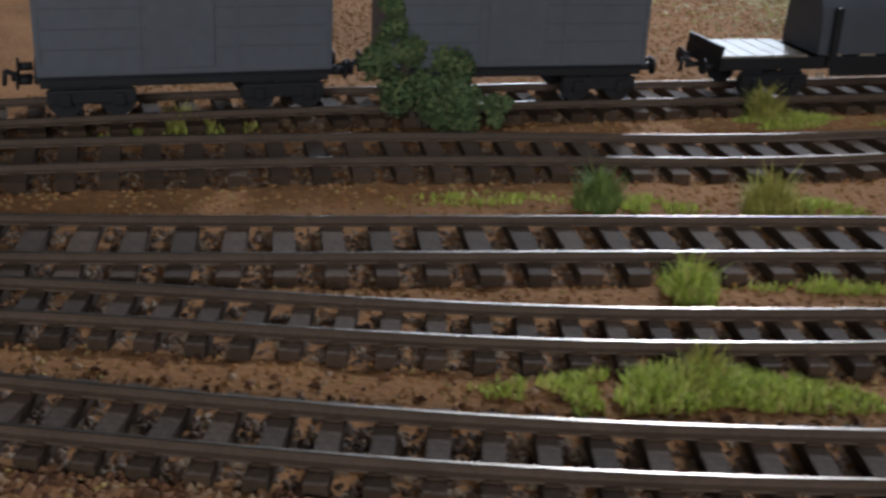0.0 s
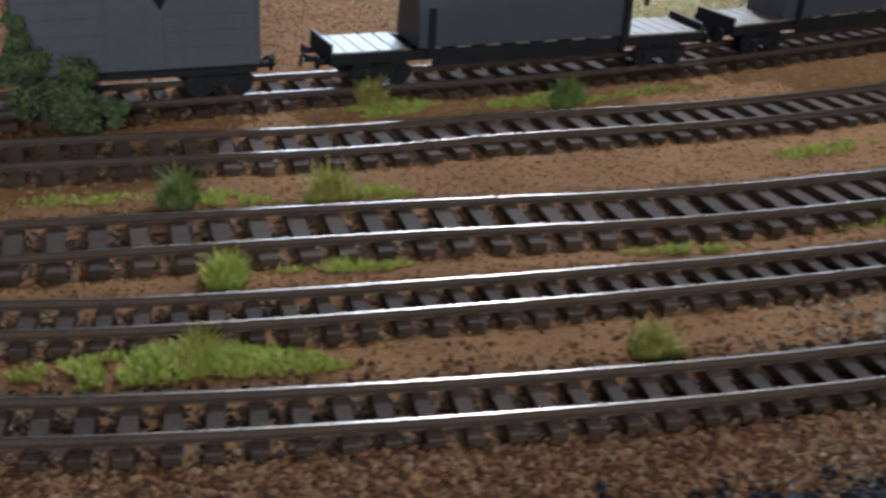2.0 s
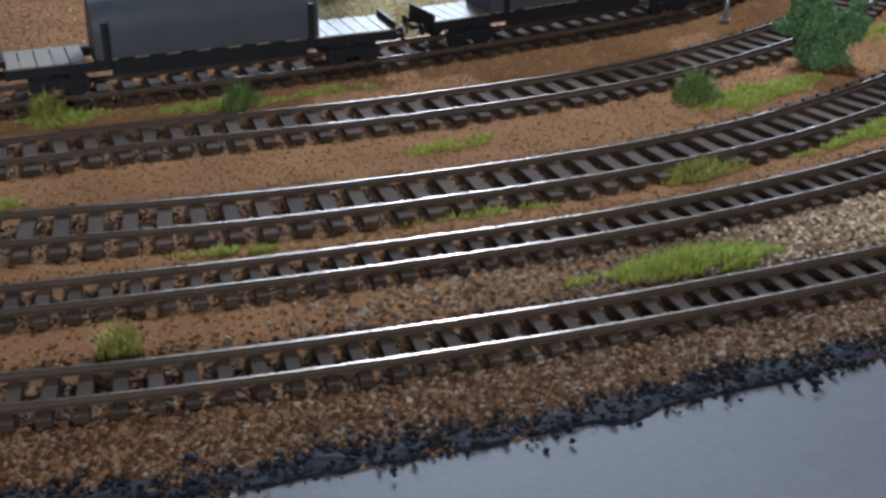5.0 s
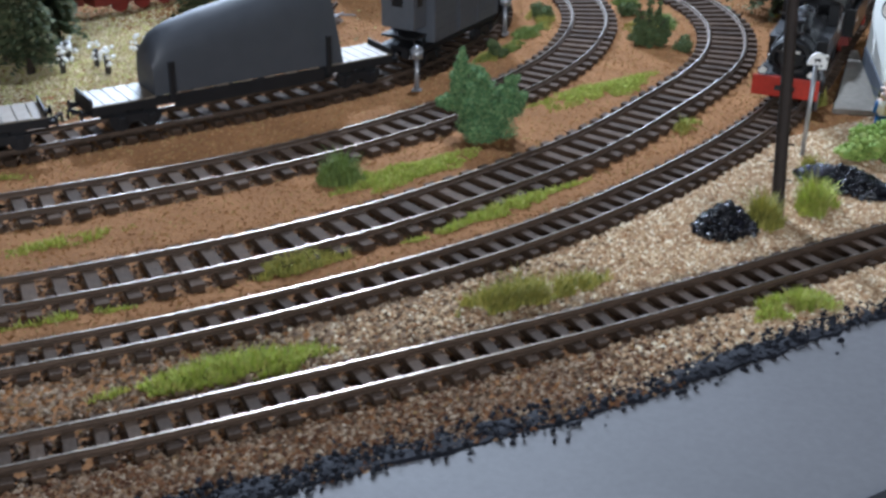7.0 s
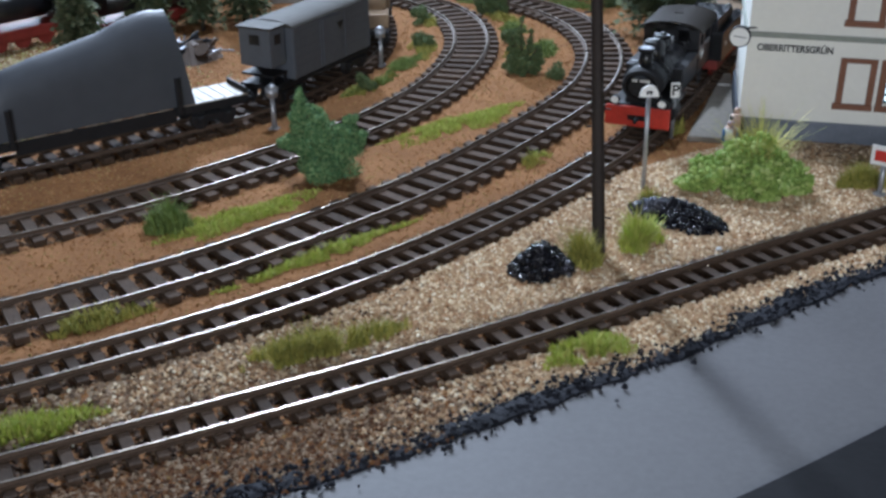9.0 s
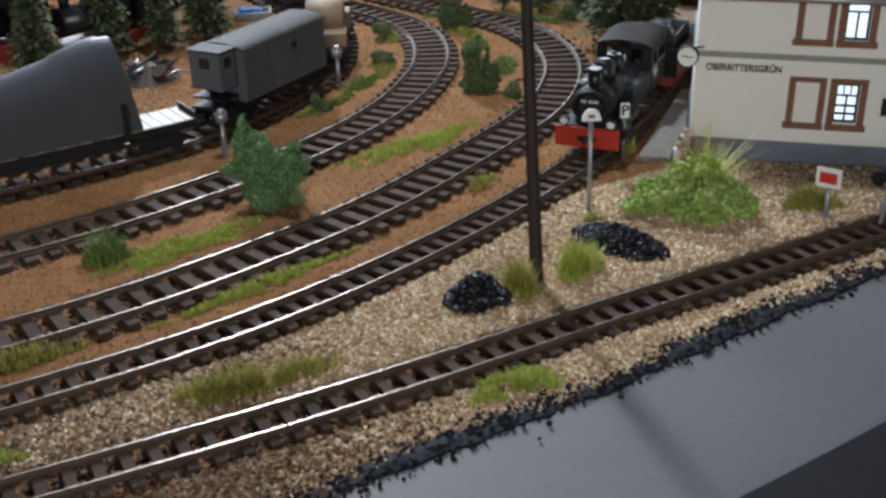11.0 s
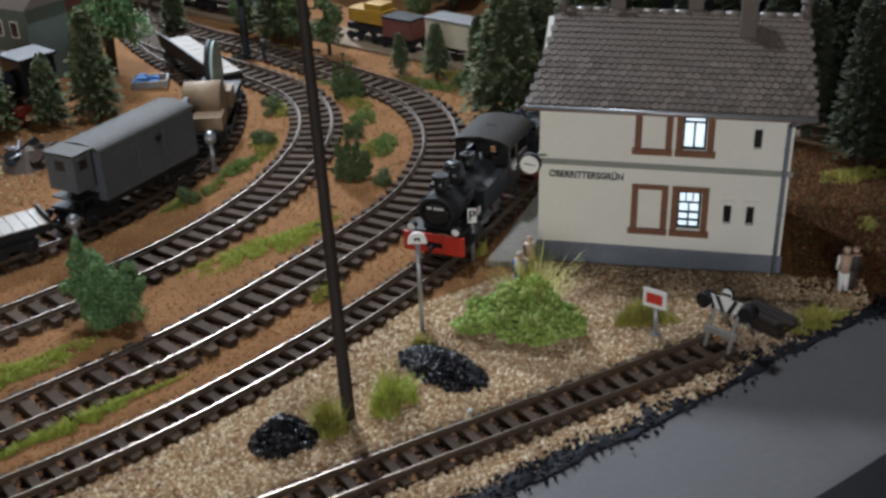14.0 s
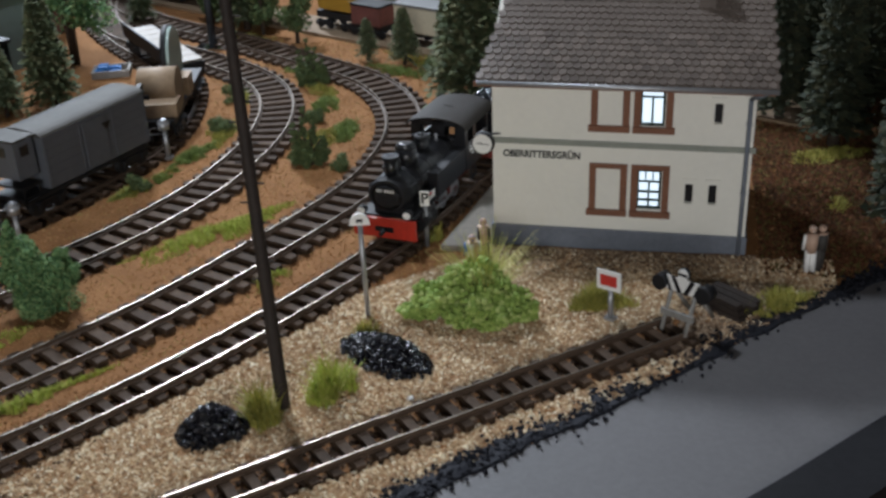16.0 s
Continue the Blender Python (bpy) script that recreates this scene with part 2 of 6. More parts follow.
def smooth_line(points, step=0.5):
    """A Catmull-Rom line through the points, at even steps."""
    p = [Vector((*q[:2], 0)) for q in points]
    p = [2 * p[0] - p[1]] + p + [2 * p[-1] - p[-2]]
    fine = []
    for i in range(1, len(p) - 2):
        for k in range(24):
            t = k / 24
            fine.append(0.5 * (2 * p[i] + (p[i + 1] - p[i - 1]) * t + (2 * p[i - 1] - 5 * p[i] + 4 * p[i + 1] - p[i + 2]) * t * t
                               + (3 * p[i] - p[i - 1] - 3 * p[i + 1] + p[i + 2]) * t ** 3))
    fine.append(p[-2])
    for _ in range(60):
        fine = [fine[0]] + [(fine[i - 1] + 2 * fine[i] + fine[i + 1]) / 4 for i in range(1, len(fine) - 1)] + [fine[-1]]
    out, left = [fine[0]], step
    for a, b in zip(fine, fine[1:]):
        d = (b - a).length
        s = left
        while s <= d:
            out.append(a.lerp(b, s / d))
            s += step
        left = s - d
    return out


def normals(line):
    n = []
    for i in range(len(line)):
        d = (line[min(i + 1, len(line) - 1)] - line[max(i - 1, 0)]).normalized()
        n.append(Vector((-d.y, d.x, 0)))
    return n


def sweep(bm, line, profile, side=0.0, zoff=0.0):
    """Sweeps a closed profile of (across, up) along a flat line."""
    rings = []
    for p, n in zip(line, normals(line)):
        rings.append([bm.verts.new(p + n * (side + a) + Vector((0, 0, u + zoff))) for a, u in profile])
    k = len(profile)
    for r, q in zip(rings, rings[1:]):
        for j in range(k):
            bm.faces.new((r[j], r[(j + 1) % k], q[(j + 1) % k], q[j]))
    bm.faces.new(rings[0])
    bm.faces.new(rings[-1][::-1])
    bmesh.ops.recalc_face_normals(bm, faces=bm.faces)
    return bm


def boxes(name, mat, parent, *list_of, label="", bevel=0.0):
    """One part out of boxes (cx, cy, cz, sx, sy, sz)."""
    bm = bmesh.new()
    for b in list_of:
        box(bm, *b, bevel=bevel)
    return part(name, bm, mat, parent, label)


def rods(name, mat, parent, *list_of, label="", seg=12, smooth=True):
    """One part out of rods (start, end, radius, end radius)."""
    bm = bmesh.new()
    for r in list_of:
        rod(bm, *r, seg=seg)
    ob = part(name, bm, mat, parent, label)
    for p in ob.data.polygons:
        p.use_smooth = smooth and len(p.vertices) == 4
    return ob


# ---- the board's edge, as a line from the far end to the near end ----
EDGE = smooth_line([(40, 20), (24, 4), (18, -1.8), (12.2, -7.6), (7.5, -12.8), (2.2, -18.2), (-3, -23.5), (-8, -28.2), (-12.4, -32), (-18, -36), (-24.8, -41.2), (-31.5, -45.8), (-40, -50.8), (-50, -55.8), (-65, -61.5), (-95, -72)], 0.5)
EDGE_X = [p.x for p in EDGE][::-1]
EDGE_Y = [p.y for p in EDGE][::-1]


EDGE_AT = np.interp(np.arange(-105, 50, 0.1), EDGE_X, EDGE_Y).tolist()


def edge_y(x):
    return EDGE_AT[max(0, min(len(EDGE_AT) - 1, int((x + 105) * 10)))]


def pebbles(name, mat, parent, spots, seed, kind="stuff", label="", category=""):
    """Many small rough lumps as one mesh; spots are (x, y, z, size)."""
    g = np.random.default_rng(seed)
    t = (1 + 5 ** 0.5) / 2
    ico = np.array([(-1, t, 0), (1, t, 0), (-1, -t, 0), (1, -t, 0), (0, -1, t), (0, 1, t), (0, -1, -t), (0, 1, -t), (t, 0, -1), (t, 0, 1), (-t, 0, -1), (-t, 0, 1)]) / 1.9
    tri = [(0, 11, 5), (0, 5, 1), (0, 1, 7), (0, 7, 10), (0, 10, 11), (1, 5, 9), (5, 11, 4), (11, 10, 2), (10, 7, 6), (7, 1, 8), (3, 9, 4), (3, 4, 2), (3, 2, 6), (3, 6, 8), (3, 8, 9), (4, 9, 5), (2, 4, 11), (6, 2, 10), (8, 6, 7), (9, 8, 1)]
    verts, faces = [], []
    for x, y, z, w in spots:
        q, _ = np.linalg.qr(g.normal(size=(3, 3)))
        v = (ico * g.uniform(0.72, 1.2, (12, 1))) * (w * g.uniform(0.65, 1.1, 3)) @ q + (x, y, z)
        k = len(verts)
        verts.extend((v * S).tolist())
        faces.extend([(a + k, b + k, c + k) for a, b, c in tri])
    me = bpy.data.meshes.new(name)
    me.from_pydata(verts, [], faces)
    me.materials.append(mat)
    ob = new(name, me)
    if parent:
        ob.parent = parent
    return tagged(ob, label, category, "", kind)


def beside(x, y):
    """How many sleeper half-lengths the nearest track is away."""
    return NEAR_AT[max(0, min(len(NEAR_AT) - 1, int((x + 100) / 0.35)))][max(0, min(len(NEAR_AT[0]) - 1, int((y + 78) / 0.35)))]


def ground_z(x, y):
    """Height of the earth: gently uneven, dropping under the board's edge."""
    d = y - edge_y(x)
    z = 0.10 * noise.noise((x * 0.22, y * 0.22, 3.1)) + 0.05 * noise.noise((x * 0.9, y * 0.9, 7.7))
    if d < 2.0:
        z -= 0.10 * (2.0 - max(d, 0.0)) / 2.0
    if d < 0:
        return -1.2
    near = beside(x, y)
    if near < 1.25:
        z = z * 0.5 - 0.16 * min(1.0, (1.25 - near) * 4)
    return z


LINES = {
    "A": [(-78, -55.2), (-68.03, -54.14), (-61.66, -53.98), (-56.52, -52.57), (-50.15, -50.3), (-43.73, -47.33), (-35.87, -43.16), (-29.04, -38.91), (-23.5, -35.1), (-16.7, -29.9), (-11.8, -26), (-6.5, -21.4), (-2.3, -17.6), (4.1, -12.1), (9.6, -7.4)],
    "B": [(-80, -57.8), (-68, -53), (-59.99, -49.52), (-51.69, -46.22), (-44.3, -42.2), (-37.73, -38.25), (-33, -35.2), (-26.3, -30.5), (-20.7, -25.6), (-16.8, -21.6), (-13.2, -17), (-10, -11.9), (-7.6, -7.4), (-5.3, -2.2), (-3.7, 3), (-2.2, 9), (-0.5, 16.4), (6, 42)],
    "C": [(-76, -54), (-63, -47.5), (-54, -42.2), (-44.8, -36.8), (-37.7, -32.8), (-29, -26.6), (-23.7, -21.9), (-19.6, -17.2), (-14.7, -10), (-11.5, -3), (-9, 3.5), (-8, 8), (-7.9, 13), (-8.6, 17), (-10.2, 21), (-13, 24.9), (-16.6, 27.6), (-22, 31.4), (-27.8, 35.4), (-36, 40), (-42, 46), (-46, 54)],
    "D": [(-82, -55), (-62, -39.3), (-50.56, -32.29), (-45.26, -28.18), (-38.1, -23.3), (-33.1, -19.25), (-29.3, -15.8), (-25.6, -11.6), (-21.8, -6), (-19.2, -1.2), (-17.4, 4.2), (-16.7, 9), (-16.7, 14), (-17.8, 19), (-19.8, 23), (-22.9, 26.3), (-27.5, 29.5), (-33, 32.9), (-39, 37.6), (-43, 44), (-46, 52)],
    "E": [(-90, -59), (-69, -39.3), (-61, -32.4), (-46.8, -21.3), (-41.4, -16.6), (-35.6, -10.9), (-30.8, -5.9), (-28.2, -2.7), (-26.2, 0.6), (-24.7, 4.4), (-23.8, 8.6), (-23.6, 13.2), (-24.7, 18.5), (-27.0, 24.2), (-31.5, 29.5), (-36.5, 34.5), (-41, 40), (-44.5, 46)],
}
GAUGE = {"A": 1.38, "B": 1.38, "C": 2.1, "D": 2.1, "E": 2.1}
TOP = 0.45
FINE = {k: smooth_line(v, 0.4) for k, v in LINES.items()}


def near_line(x, y, key):
    return min((p.x - x) ** 2 + (p.y - y) ** 2 for p in FINE[key][::3]) ** 0.5


def on_line(key, x, y, ahead=0.0):
    """The place on a track nearest to (x, y), then so far along it, with its heading in degrees."""
    line = FINE[key]
    i = min(range(len(line)), key=lambda k: (line[k].x - x) ** 2 + (line[k].y - y) ** 2)
    i = max(1, min(len(line) - 2, i + round(ahead / 0.4)))
    d = line[i + 1] - line[i - 1]
    return line[i].x, line[i].y, math.degrees(math.atan2(d.y, d.x))


# Distance to the nearest track, in sleeper half-lengths, on a coarse raster.
ux, uy = np.meshgrid(np.arange(-100, 44, 0.35), np.arange(-78, 70, 0.35), indexing="ij")
NEAR = np.full(ux.shape, 9.0)
for key, line in FINE.items():
    reach = GAUGE[key] * 0.85
    for p in line:
        i0, i1 = max(0, int((p.x - 4 + 100) / 0.35)), max(0, int((p.x + 4 + 100) / 0.35))
        j0, j1 = max(0, int((p.y - 4 + 78) / 0.35)), max(0, int((p.y + 4 + 78) / 0.35))
        cell = NEAR[i0:i1, j0:j1]
        np.minimum(cell, np.hypot(ux[i0:i1, j0:j1] - p.x, uy[i0:i1, j0:j1] - p.y) / reach, out=cell)

NEAR_AT = NEAR.tolist()

# ---- ground, board and room ----
bm = bmesh.new()
NX, NY = 300, 300
gx = np.linspace(-98, 42, NX)
gy = np.linspace(-75, 66, NY)
grid = [[bm.verts.new((x, y, ground_z(x, y))) for y in gy] for x in gx]
for i in range(NX - 1):
    for j in range(NY - 1):
        bm.faces.new((grid[i][j], grid[i + 1][j], grid[i + 1][j + 1], grid[i][j + 1]))
part("ground", bm, EARTH, None, "uneven red-brown earth of a model railway landscape", True, "structure", "ground")

bm = bmesh.new()
top, low = [], []
for p, n in zip(EDGE, normals(EDGE)):
    top.append((bm.verts.new((p.x, p.y + 0.6, -0.1)), bm.verts.new((p + n * 7.0).to_tuple()[:2] + (-0.1,)), bm.verts.new((p + n * 7.0).to_tuple()[:2] + (-2.2,))))
for a, b in zip(top, top[1:]):
    bm.faces.new((a[0], a[1], b[1], b[0]))
    bm.faces.new((a[1], a[2], b[2], b[1]))
bmesh.ops.recalc_face_normals(bm, faces=bm.faces)
part("board", bm, BOARD, None, "smooth grey painted board along the layout's edge", False, "structure", "board")
bm = bmesh.new()
sweep(bm, EDGE, [(7.0, -6), (7.0, 0.05), (9.5, 0.05), (9.5, -6)])
part("trim", bm, BLACKWOOD, None, "black wooden rim along the grey board", False, "structure", "rim")

# A ragged bead of dark putty where the earth meets the board.
bm = bmesh.new()
rng = random.Random(4)
crumbs = []
for p, n in zip(EDGE, normals(EDGE)):
    for k in range(30):
        c = p + n * (rng.gauss(-0.45, 0.34) + 0.35 * noise.noise((p.x * 0.6, p.y * 0.6, 5.0))) + Vector((rng.uniform(-0.3, 0.3), rng.uniform(-0.3, 0.3), 0))
        crumbs.append((c.x, c.y, rng.uniform(-0.1, 0.06), rng.uniform(0.04, 0.13)))
pebbles("putty_crumbs", PUTTY, None, crumbs, 5, "stuff", "small blue-black putty crumbs along the board", "putty")
ribbon = []
for p, n in zip(EDGE, normals(EDGE)):
    a, b = -0.8 + 0.4 * noise.noise((p.x, p.y, 1.0)) + rng.uniform(-0.2, 0.2), 0.1 + 0.35 * noise.noise((p.x * 0.8, p.y * 0.8, 9.0)) + rng.uniform(-0.08, 0.08)
    ribbon.append([bm.verts.new((*(p + n * f)[:2], z)) for f, z in ((a, -0.03 + rng.uniform(-0.05, 0.05)), (a * 0.4, 0.02 + rng.uniform(-0.08, 0.08)), (b * 0.5, -0.02 + rng.uniform(-0.04, 0.04)), (b, -0.11))])
for r, q in zip(ribbon, ribbon[1:]):
    for k in range(3):
        bm.faces.new((r[k], r[k + 1], q[k + 1], q[k]))
bmesh.ops.recalc_face_normals(bm, faces=bm.faces)
part("putty_edge", bm, PUTTY, None, "ragged bead of blue-black putty beside the grey board", False, "stuff", "putty")

boxes("floor", ROOM, None, (-30, 0, -110, 700, 700, 2))
for nm, b in (("wall_north", (-30, 185, 100, 420, 4, 420)), ("wall_south", (-30, -235, 100, 420, 4, 420)), ("wall_east", (182, -25, 100, 4, 420, 420)), ("wall_west", (-242, -25, 100, 4, 420, 420)), ("ceiling", (-30, -25, 222, 424, 424, 4))):
    tagged(boxes(nm, ROOM, None, b), "plain dim wall of the hobby room", "wall", "", "structure")
# Assumed frames, out of view, added to go with the window lamps.
for nm, cx, cy, cz, w, h in (("window_1", -128, 181, 72, 50, 64), ("window_2", -14, 181, 64, 30, 30), ("assumed_window_3", 15, -231, 98, 94, 64)):
    fr = tagged(boxes(nm, WHITE, None, (cx - w / 2, cy, cz, 3, 3, h), (cx + w / 2, cy, cz, 3, 3, h), (cx, cy, cz - h / 2, w, 3, 3), (cx, cy, cz + h / 2, w, 3, 3), (cx, cy, cz, 2, 2, h)), "assumed white window frame in the room wall, out of view", "window", "", "structure")
tagged(bpy.data.objects["floor"], "dark floor of the hobby room", "floor", "", "structure")


def stones(name, mat, count, seed, where, size, label):
    """Loose stones as one mesh: where(rng) gives a place or None."""
    rng = random.Random(seed)
    verts, faces = [], []
    while count > 0:
        q = where(rng)
        count -= 1
        if q is None:
            continue
        x, y = q
        z = ground_z(x, y)
        r = size * rng.uniform(0.55, 1.3)
        a = rng.random() * 6.283
        k = len(verts)
        h = r * rng.uniform(0.5, 1.0)
        for j in range(4):
            t = a + j * 1.571 + rng.uniform(-0.4, 0.4)
            s = r * rng.uniform(0.75, 1.25)
            verts.append(((x + s * math.cos(t)) * S, (y + s * math.sin(t)) * S, (z - 0.02 + rng.uniform(-0.2, 0.5) * h) * S))
        verts.append(((x + rng.uniform(-0.4, 0.4) * r, y + rng.uniform(-0.4, 0.4) * r, z + h)))
        verts[-1] = tuple(c * S for c in verts[-1])
        faces += [(k, k + 1, k + 4), (k + 1, k + 2, k + 4), (k + 2, k + 3, k + 4), (k + 3, k, k + 4)]
    me = bpy.data.meshes.new(name)
    me.from_pydata(verts, [], faces)
    me.materials.append(mat)
    return tagged(new(name, me), label, "gravel", "", "stuff")


def by_station(rng):
    """The yard between the loading track, the running track and the board's edge."""
    x = rng.uniform(-34, 16)
    y = rng.uniform(edge_y(x) + 0.4, edge_y(x) + 20)
    if x > -0.5 and y > -0.4 or x < -3 and y > 2:
        return None
    b = B_AT[int((x + 105) * 10)]
    if y > b + 2.6 - max(0, (-14 - x)) * 0.2:
        return None
    if beside(x, y) < 1.04 or y < A_AT[int((x + 105) * 10)] and rng.random() > (x + 13) / 8 or x < -12 and rng.random() < (-12 - x) / 12:
        return None
    return x, y


def brown_yard(rng):
    """The strip before the loading track and the yard's far end."""
    x = rng.uniform(-46, 16)
    y = rng.uniform(edge_y(x) + 0.3, edge_y(x) + 16)
    if x > -0.5 and y > -0.4 or y > B_AT[int((x + 105) * 10)] + 1.5 or beside(x, y) < 1.04:
        return None
    if y > A_AT[int((x + 105) * 10)] and rng.random() > (-11 - x) / 12 or rng.random() < max((-22 - x) / 14, (x + 13) / 8):
        return None
    return x, y


def by_plinth(rng):
    x, y = rng.uniform(-0.6, 12.6), -0.3 - abs(rng.gauss(0, 1.1))
    return None if y < -3.4 else (x, y)


B_AT = np.interp(np.arange(-105, 50, 0.1), [p.x for p in FINE["B"]], [p.y for p in FINE["B"]]).tolist()
A_AT = np.interp(np.arange(-105, 50, 0.1), [p.x for p in FINE["A"]], [p.y for p in FINE["A"]]).tolist()
stones("gravel", GRAVEL, 150000, 11, by_station, 0.115, "coarse tan and brown gravel of the station yard")
def behind_stop(rng):
    x = rng.uniform(9.2, 13.4)
    return x, rng.uniform(edge_y(x) + 0.4, -3.0)


stones("end_gravel", DARKSTONE, 7000, 18, behind_stop, 0.12, "brown stones behind the buffer stop")
stones("dark_soil", DARKSTONE, 6000, 17, by_plinth, 0.12, "dark grey-brown soil along the station plinth")
stones("brown_gravel", DARKSTONE, 70000, 13, brown_yard, 0.12, "darker brown stones beside the loading track")


def everywhere(rng):
    x, y = rng.uniform(-72, 14), rng.uniform(-58, 40)
    if y < edge_y(x) + 0.1 or (-0.4 < x < 12.6 and -0.5 < y < 9):
        return None
    if y > 0.85 * x + 52 or y > 30 and x > -5 or beside(x, y) < 1.0:
        return None
    return x, y


def under_pines(rng):
    x, y = rng.uniform(12.8, 34), rng.uniform(-2, 26)
    return None if y < edge_y(x) + 0.6 else (x, y)


# Darkened litter paints the dimness under the trees.
stones("shaded_forest_floor", SHADEDFLOOR, 60000, 15, under_pines, 0.13, "reddish needle litter under the pines, darkened for their shade")
def along_edge(rng):
    x = rng.uniform(-70, -8)
    y = edge_y(x) + abs(rng.gauss(0, 3.2))
    return None if beside(x, y) < 1.1 or y > A_AT[int((x + 105) * 10)] + 4 or x > -18 and rng.random() < (x + 18) / 10 else (x, y)


stones("litter", LITTER, 34000, 16, along_edge, 0.11, "coarse dark red-brown litter near the board")
stones("grit", GRIT, 190000, 12, everywhere, 0.075, "fine red-brown grit strewn over the earth")


def on_sand(rng):
    x, y = rng.gauss(-45, 5), rng.gauss(-2, 6)
    return None if beside(x, y) < 1.3 or y < x + 29 else (x, y)


stones("sand", SAND, 16000, 14, on_sand, 0.13, "pale yellowish sand beyond the goods train")


def in_tracks(rng):
    key = rng.choice("AABBCCCDDDEE")
    line = FINE[key]
    i = rng.randrange(1, len(line) - 1)
    p = line[i]
    if p.x < -70 or p.y > 34:
        return None
    d = (line[i + 1] - line[i - 1]).normalized()
    w = rng.uniform(-0.78, 0.78) * GAUGE[key]
    return p.x - d.y * w + rng.uniform(-0.2, 0.2), p.y + d.x * w + rng.uniform(-0.2, 0.2)


stones("ballast", BALLAST, 85000, 13, in_tracks, 0.11, "brown ballast between the sleepers")


# ---- tracks ----
def sleeper_mesh(g, wide):
    bm = bmesh.new()
    box(bm, 0, 0, 0.06, wide, g * (1.75 if g > 2 else 1.85), 0.30, bevel=0.03)
    for s in (-1, 1):
        box(bm, 0, s * (g / 2 + 0.05), 0.235, wide * 0.75, 0.34, 0.06)
    bmesh.ops.scale(bm, vec=(S, S, S), verts=bm.verts)
    me = bpy.data.meshes.new("sleeper")
    bm.to_mesh(me)
    bm.free()
    me.materials.append(SLEEPER)
    return me


SLEEPERS = {1.38: sleeper_mesh(1.38, 0.40), 2.1: sleeper_mesh(2.1, 0.52)}
PITCH = {1.38: 0.90, 2.1: 1.12}


def track(key, label):
    g = GAUGE[key]
    line = smooth_line(LINES[key], 0.5)
    t = thing("track", label=label, category="track", kind="structure")
    for s in (-1, 1):
        bm = bmesh.new()
        o = s * (g / 2 + 0.05)
        sweep(bm, line, [(-0.13, -0.22), (0.13, -0.22), (0.13, -0.18), (0.035, -0.15), (0.035, -0.07), (0.052, -0.05), (0.052, -0.006), (-0.052, -0.006), (-0.052, -0.05), (-0.035, -0.07), (-0.035, -0.15), (-0.13, -0.18)], o, TOP)
        rail = part("rail", bm, RUST, t)
        bm = bmesh.new()
        sweep(bm, line, [(-0.046, -0.008), (0.046, -0.008), (0.046, 0.0), (0.032, 0.012), (-0.032, 0.012), (-0.046, 0.0)], o, TOP)
        part("railhead", bm, STEEL, rail, "bright worn steel running edge")
    ties = smooth_line(LINES[key], PITCH[g])
    rng = random.Random(len(LINES[key]))
    for p, n in zip(ties, normals(ties)):
        ob = new("sleeper", SLEEPERS[g])
        ob.parent = t
        ob.matrix_local = pose(p.x * S, p.y * S, 0, 0, 0, math.degrees(math.atan2(n.y, n.x)) - 90 + rng.uniform(-1.5, 1.5))


track("A", "narrow stub track with worn rails on dark sleepers")
track("B", "narrow running track past the station building")
track("C", "wider curved track with worn steel rails")
track("D", "wider track curving behind the bushes")
track("E", "wider track beneath the grey goods train")


# ---- station building ----
def text_mesh(body, size, mat, parent, m, name="lettering", label=""):
    cu = bpy.data.curves.new(name, "FONT")
    cu.body, cu.size, cu.extrude, cu.align_x, cu.align_y = body, size * S, 0.02 * S, "CENTER", "CENTER"
    cu.offset = 0.014 * S
    tmp = bpy.data.objects.new("tmp", cu)
    me = bpy.data.meshes.new_from_object(tmp)
    bpy.data.objects.remove(tmp)
    me.materials.append(mat)
    ob = new(name, me)
    ob.parent = parent
    ob.matrix_local = m
    return tagged(ob, label)


st = thing("station_building", 0, 0, 0, label="two-storey cream plastered station with brown tiled roof", category="building")
DEPTH = 8.2


def wall_with_holes(x0, x1, z0, z1, holes, y0, y1):
    """One sheet of thickness y0 to y1 with rectangular holes (x, z, wide, high)."""
    xs = sorted({x0, x1, *(h[0] for h in holes), *(h[0] + h[2] for h in holes)})
    zs = sorted({z0, z1, *(h[1] for h in holes), *(h[1] + h[3] for h in holes)})
    bm = bmesh.new()
    at = {(x, z): bm.verts.new((x, y0, z)) for x in xs for z in zs}
    for a, b in zip(xs, xs[1:]):
        for c, d in zip(zs, zs[1:]):
            if not any(h[0] < (a + b) / 2 < h[0] + h[2] and h[1] < (c + d) / 2 < h[1] + h[3] for h in holes):
                bm.faces.new((at[a, c], at[b, c], at[b, d], at[a, d]))
    made = bmesh.ops.extrude_face_region(bm, geom=bm.faces[:])["geom"]
    bmesh.ops.translate(bm, vec=(0, y1 - y0, 0), verts=[v for v in made if isinstance(v, bmesh.types.BMVert)])
    bmesh.ops.delete(bm, geom=[v for v in bm.verts if not v.link_faces], context="VERTS")
    bmesh.ops.recalc_face_normals(bm, faces=bm.faces)
    return bm


HOLES = [(6.85, 2.32, 1.15, 2.0), (6.85, 6.5, 1.15, 2.0), (9.10, 2.75, 0.36, 0.95), (10.18, 2.75, 0.36, 0.95), (10.20, 6.75, 0.36, 0.95)]
part("front_wall", wall_with_holes(0, 12, 1.15, 9.0, HOLES, 0, 0.3), WALL, st)
boxes("side_wall", WALL, st, (0.15, DEPTH / 2 + 0.15, 5.08, 0.3, DEPTH - 0.3, 7.85))
boxes("side_wall", BRICK, st, (11.85, DEPTH / 2 + 0.15, 5.08, 0.3, DEPTH - 0.3, 7.85), label="rose brick end wall")
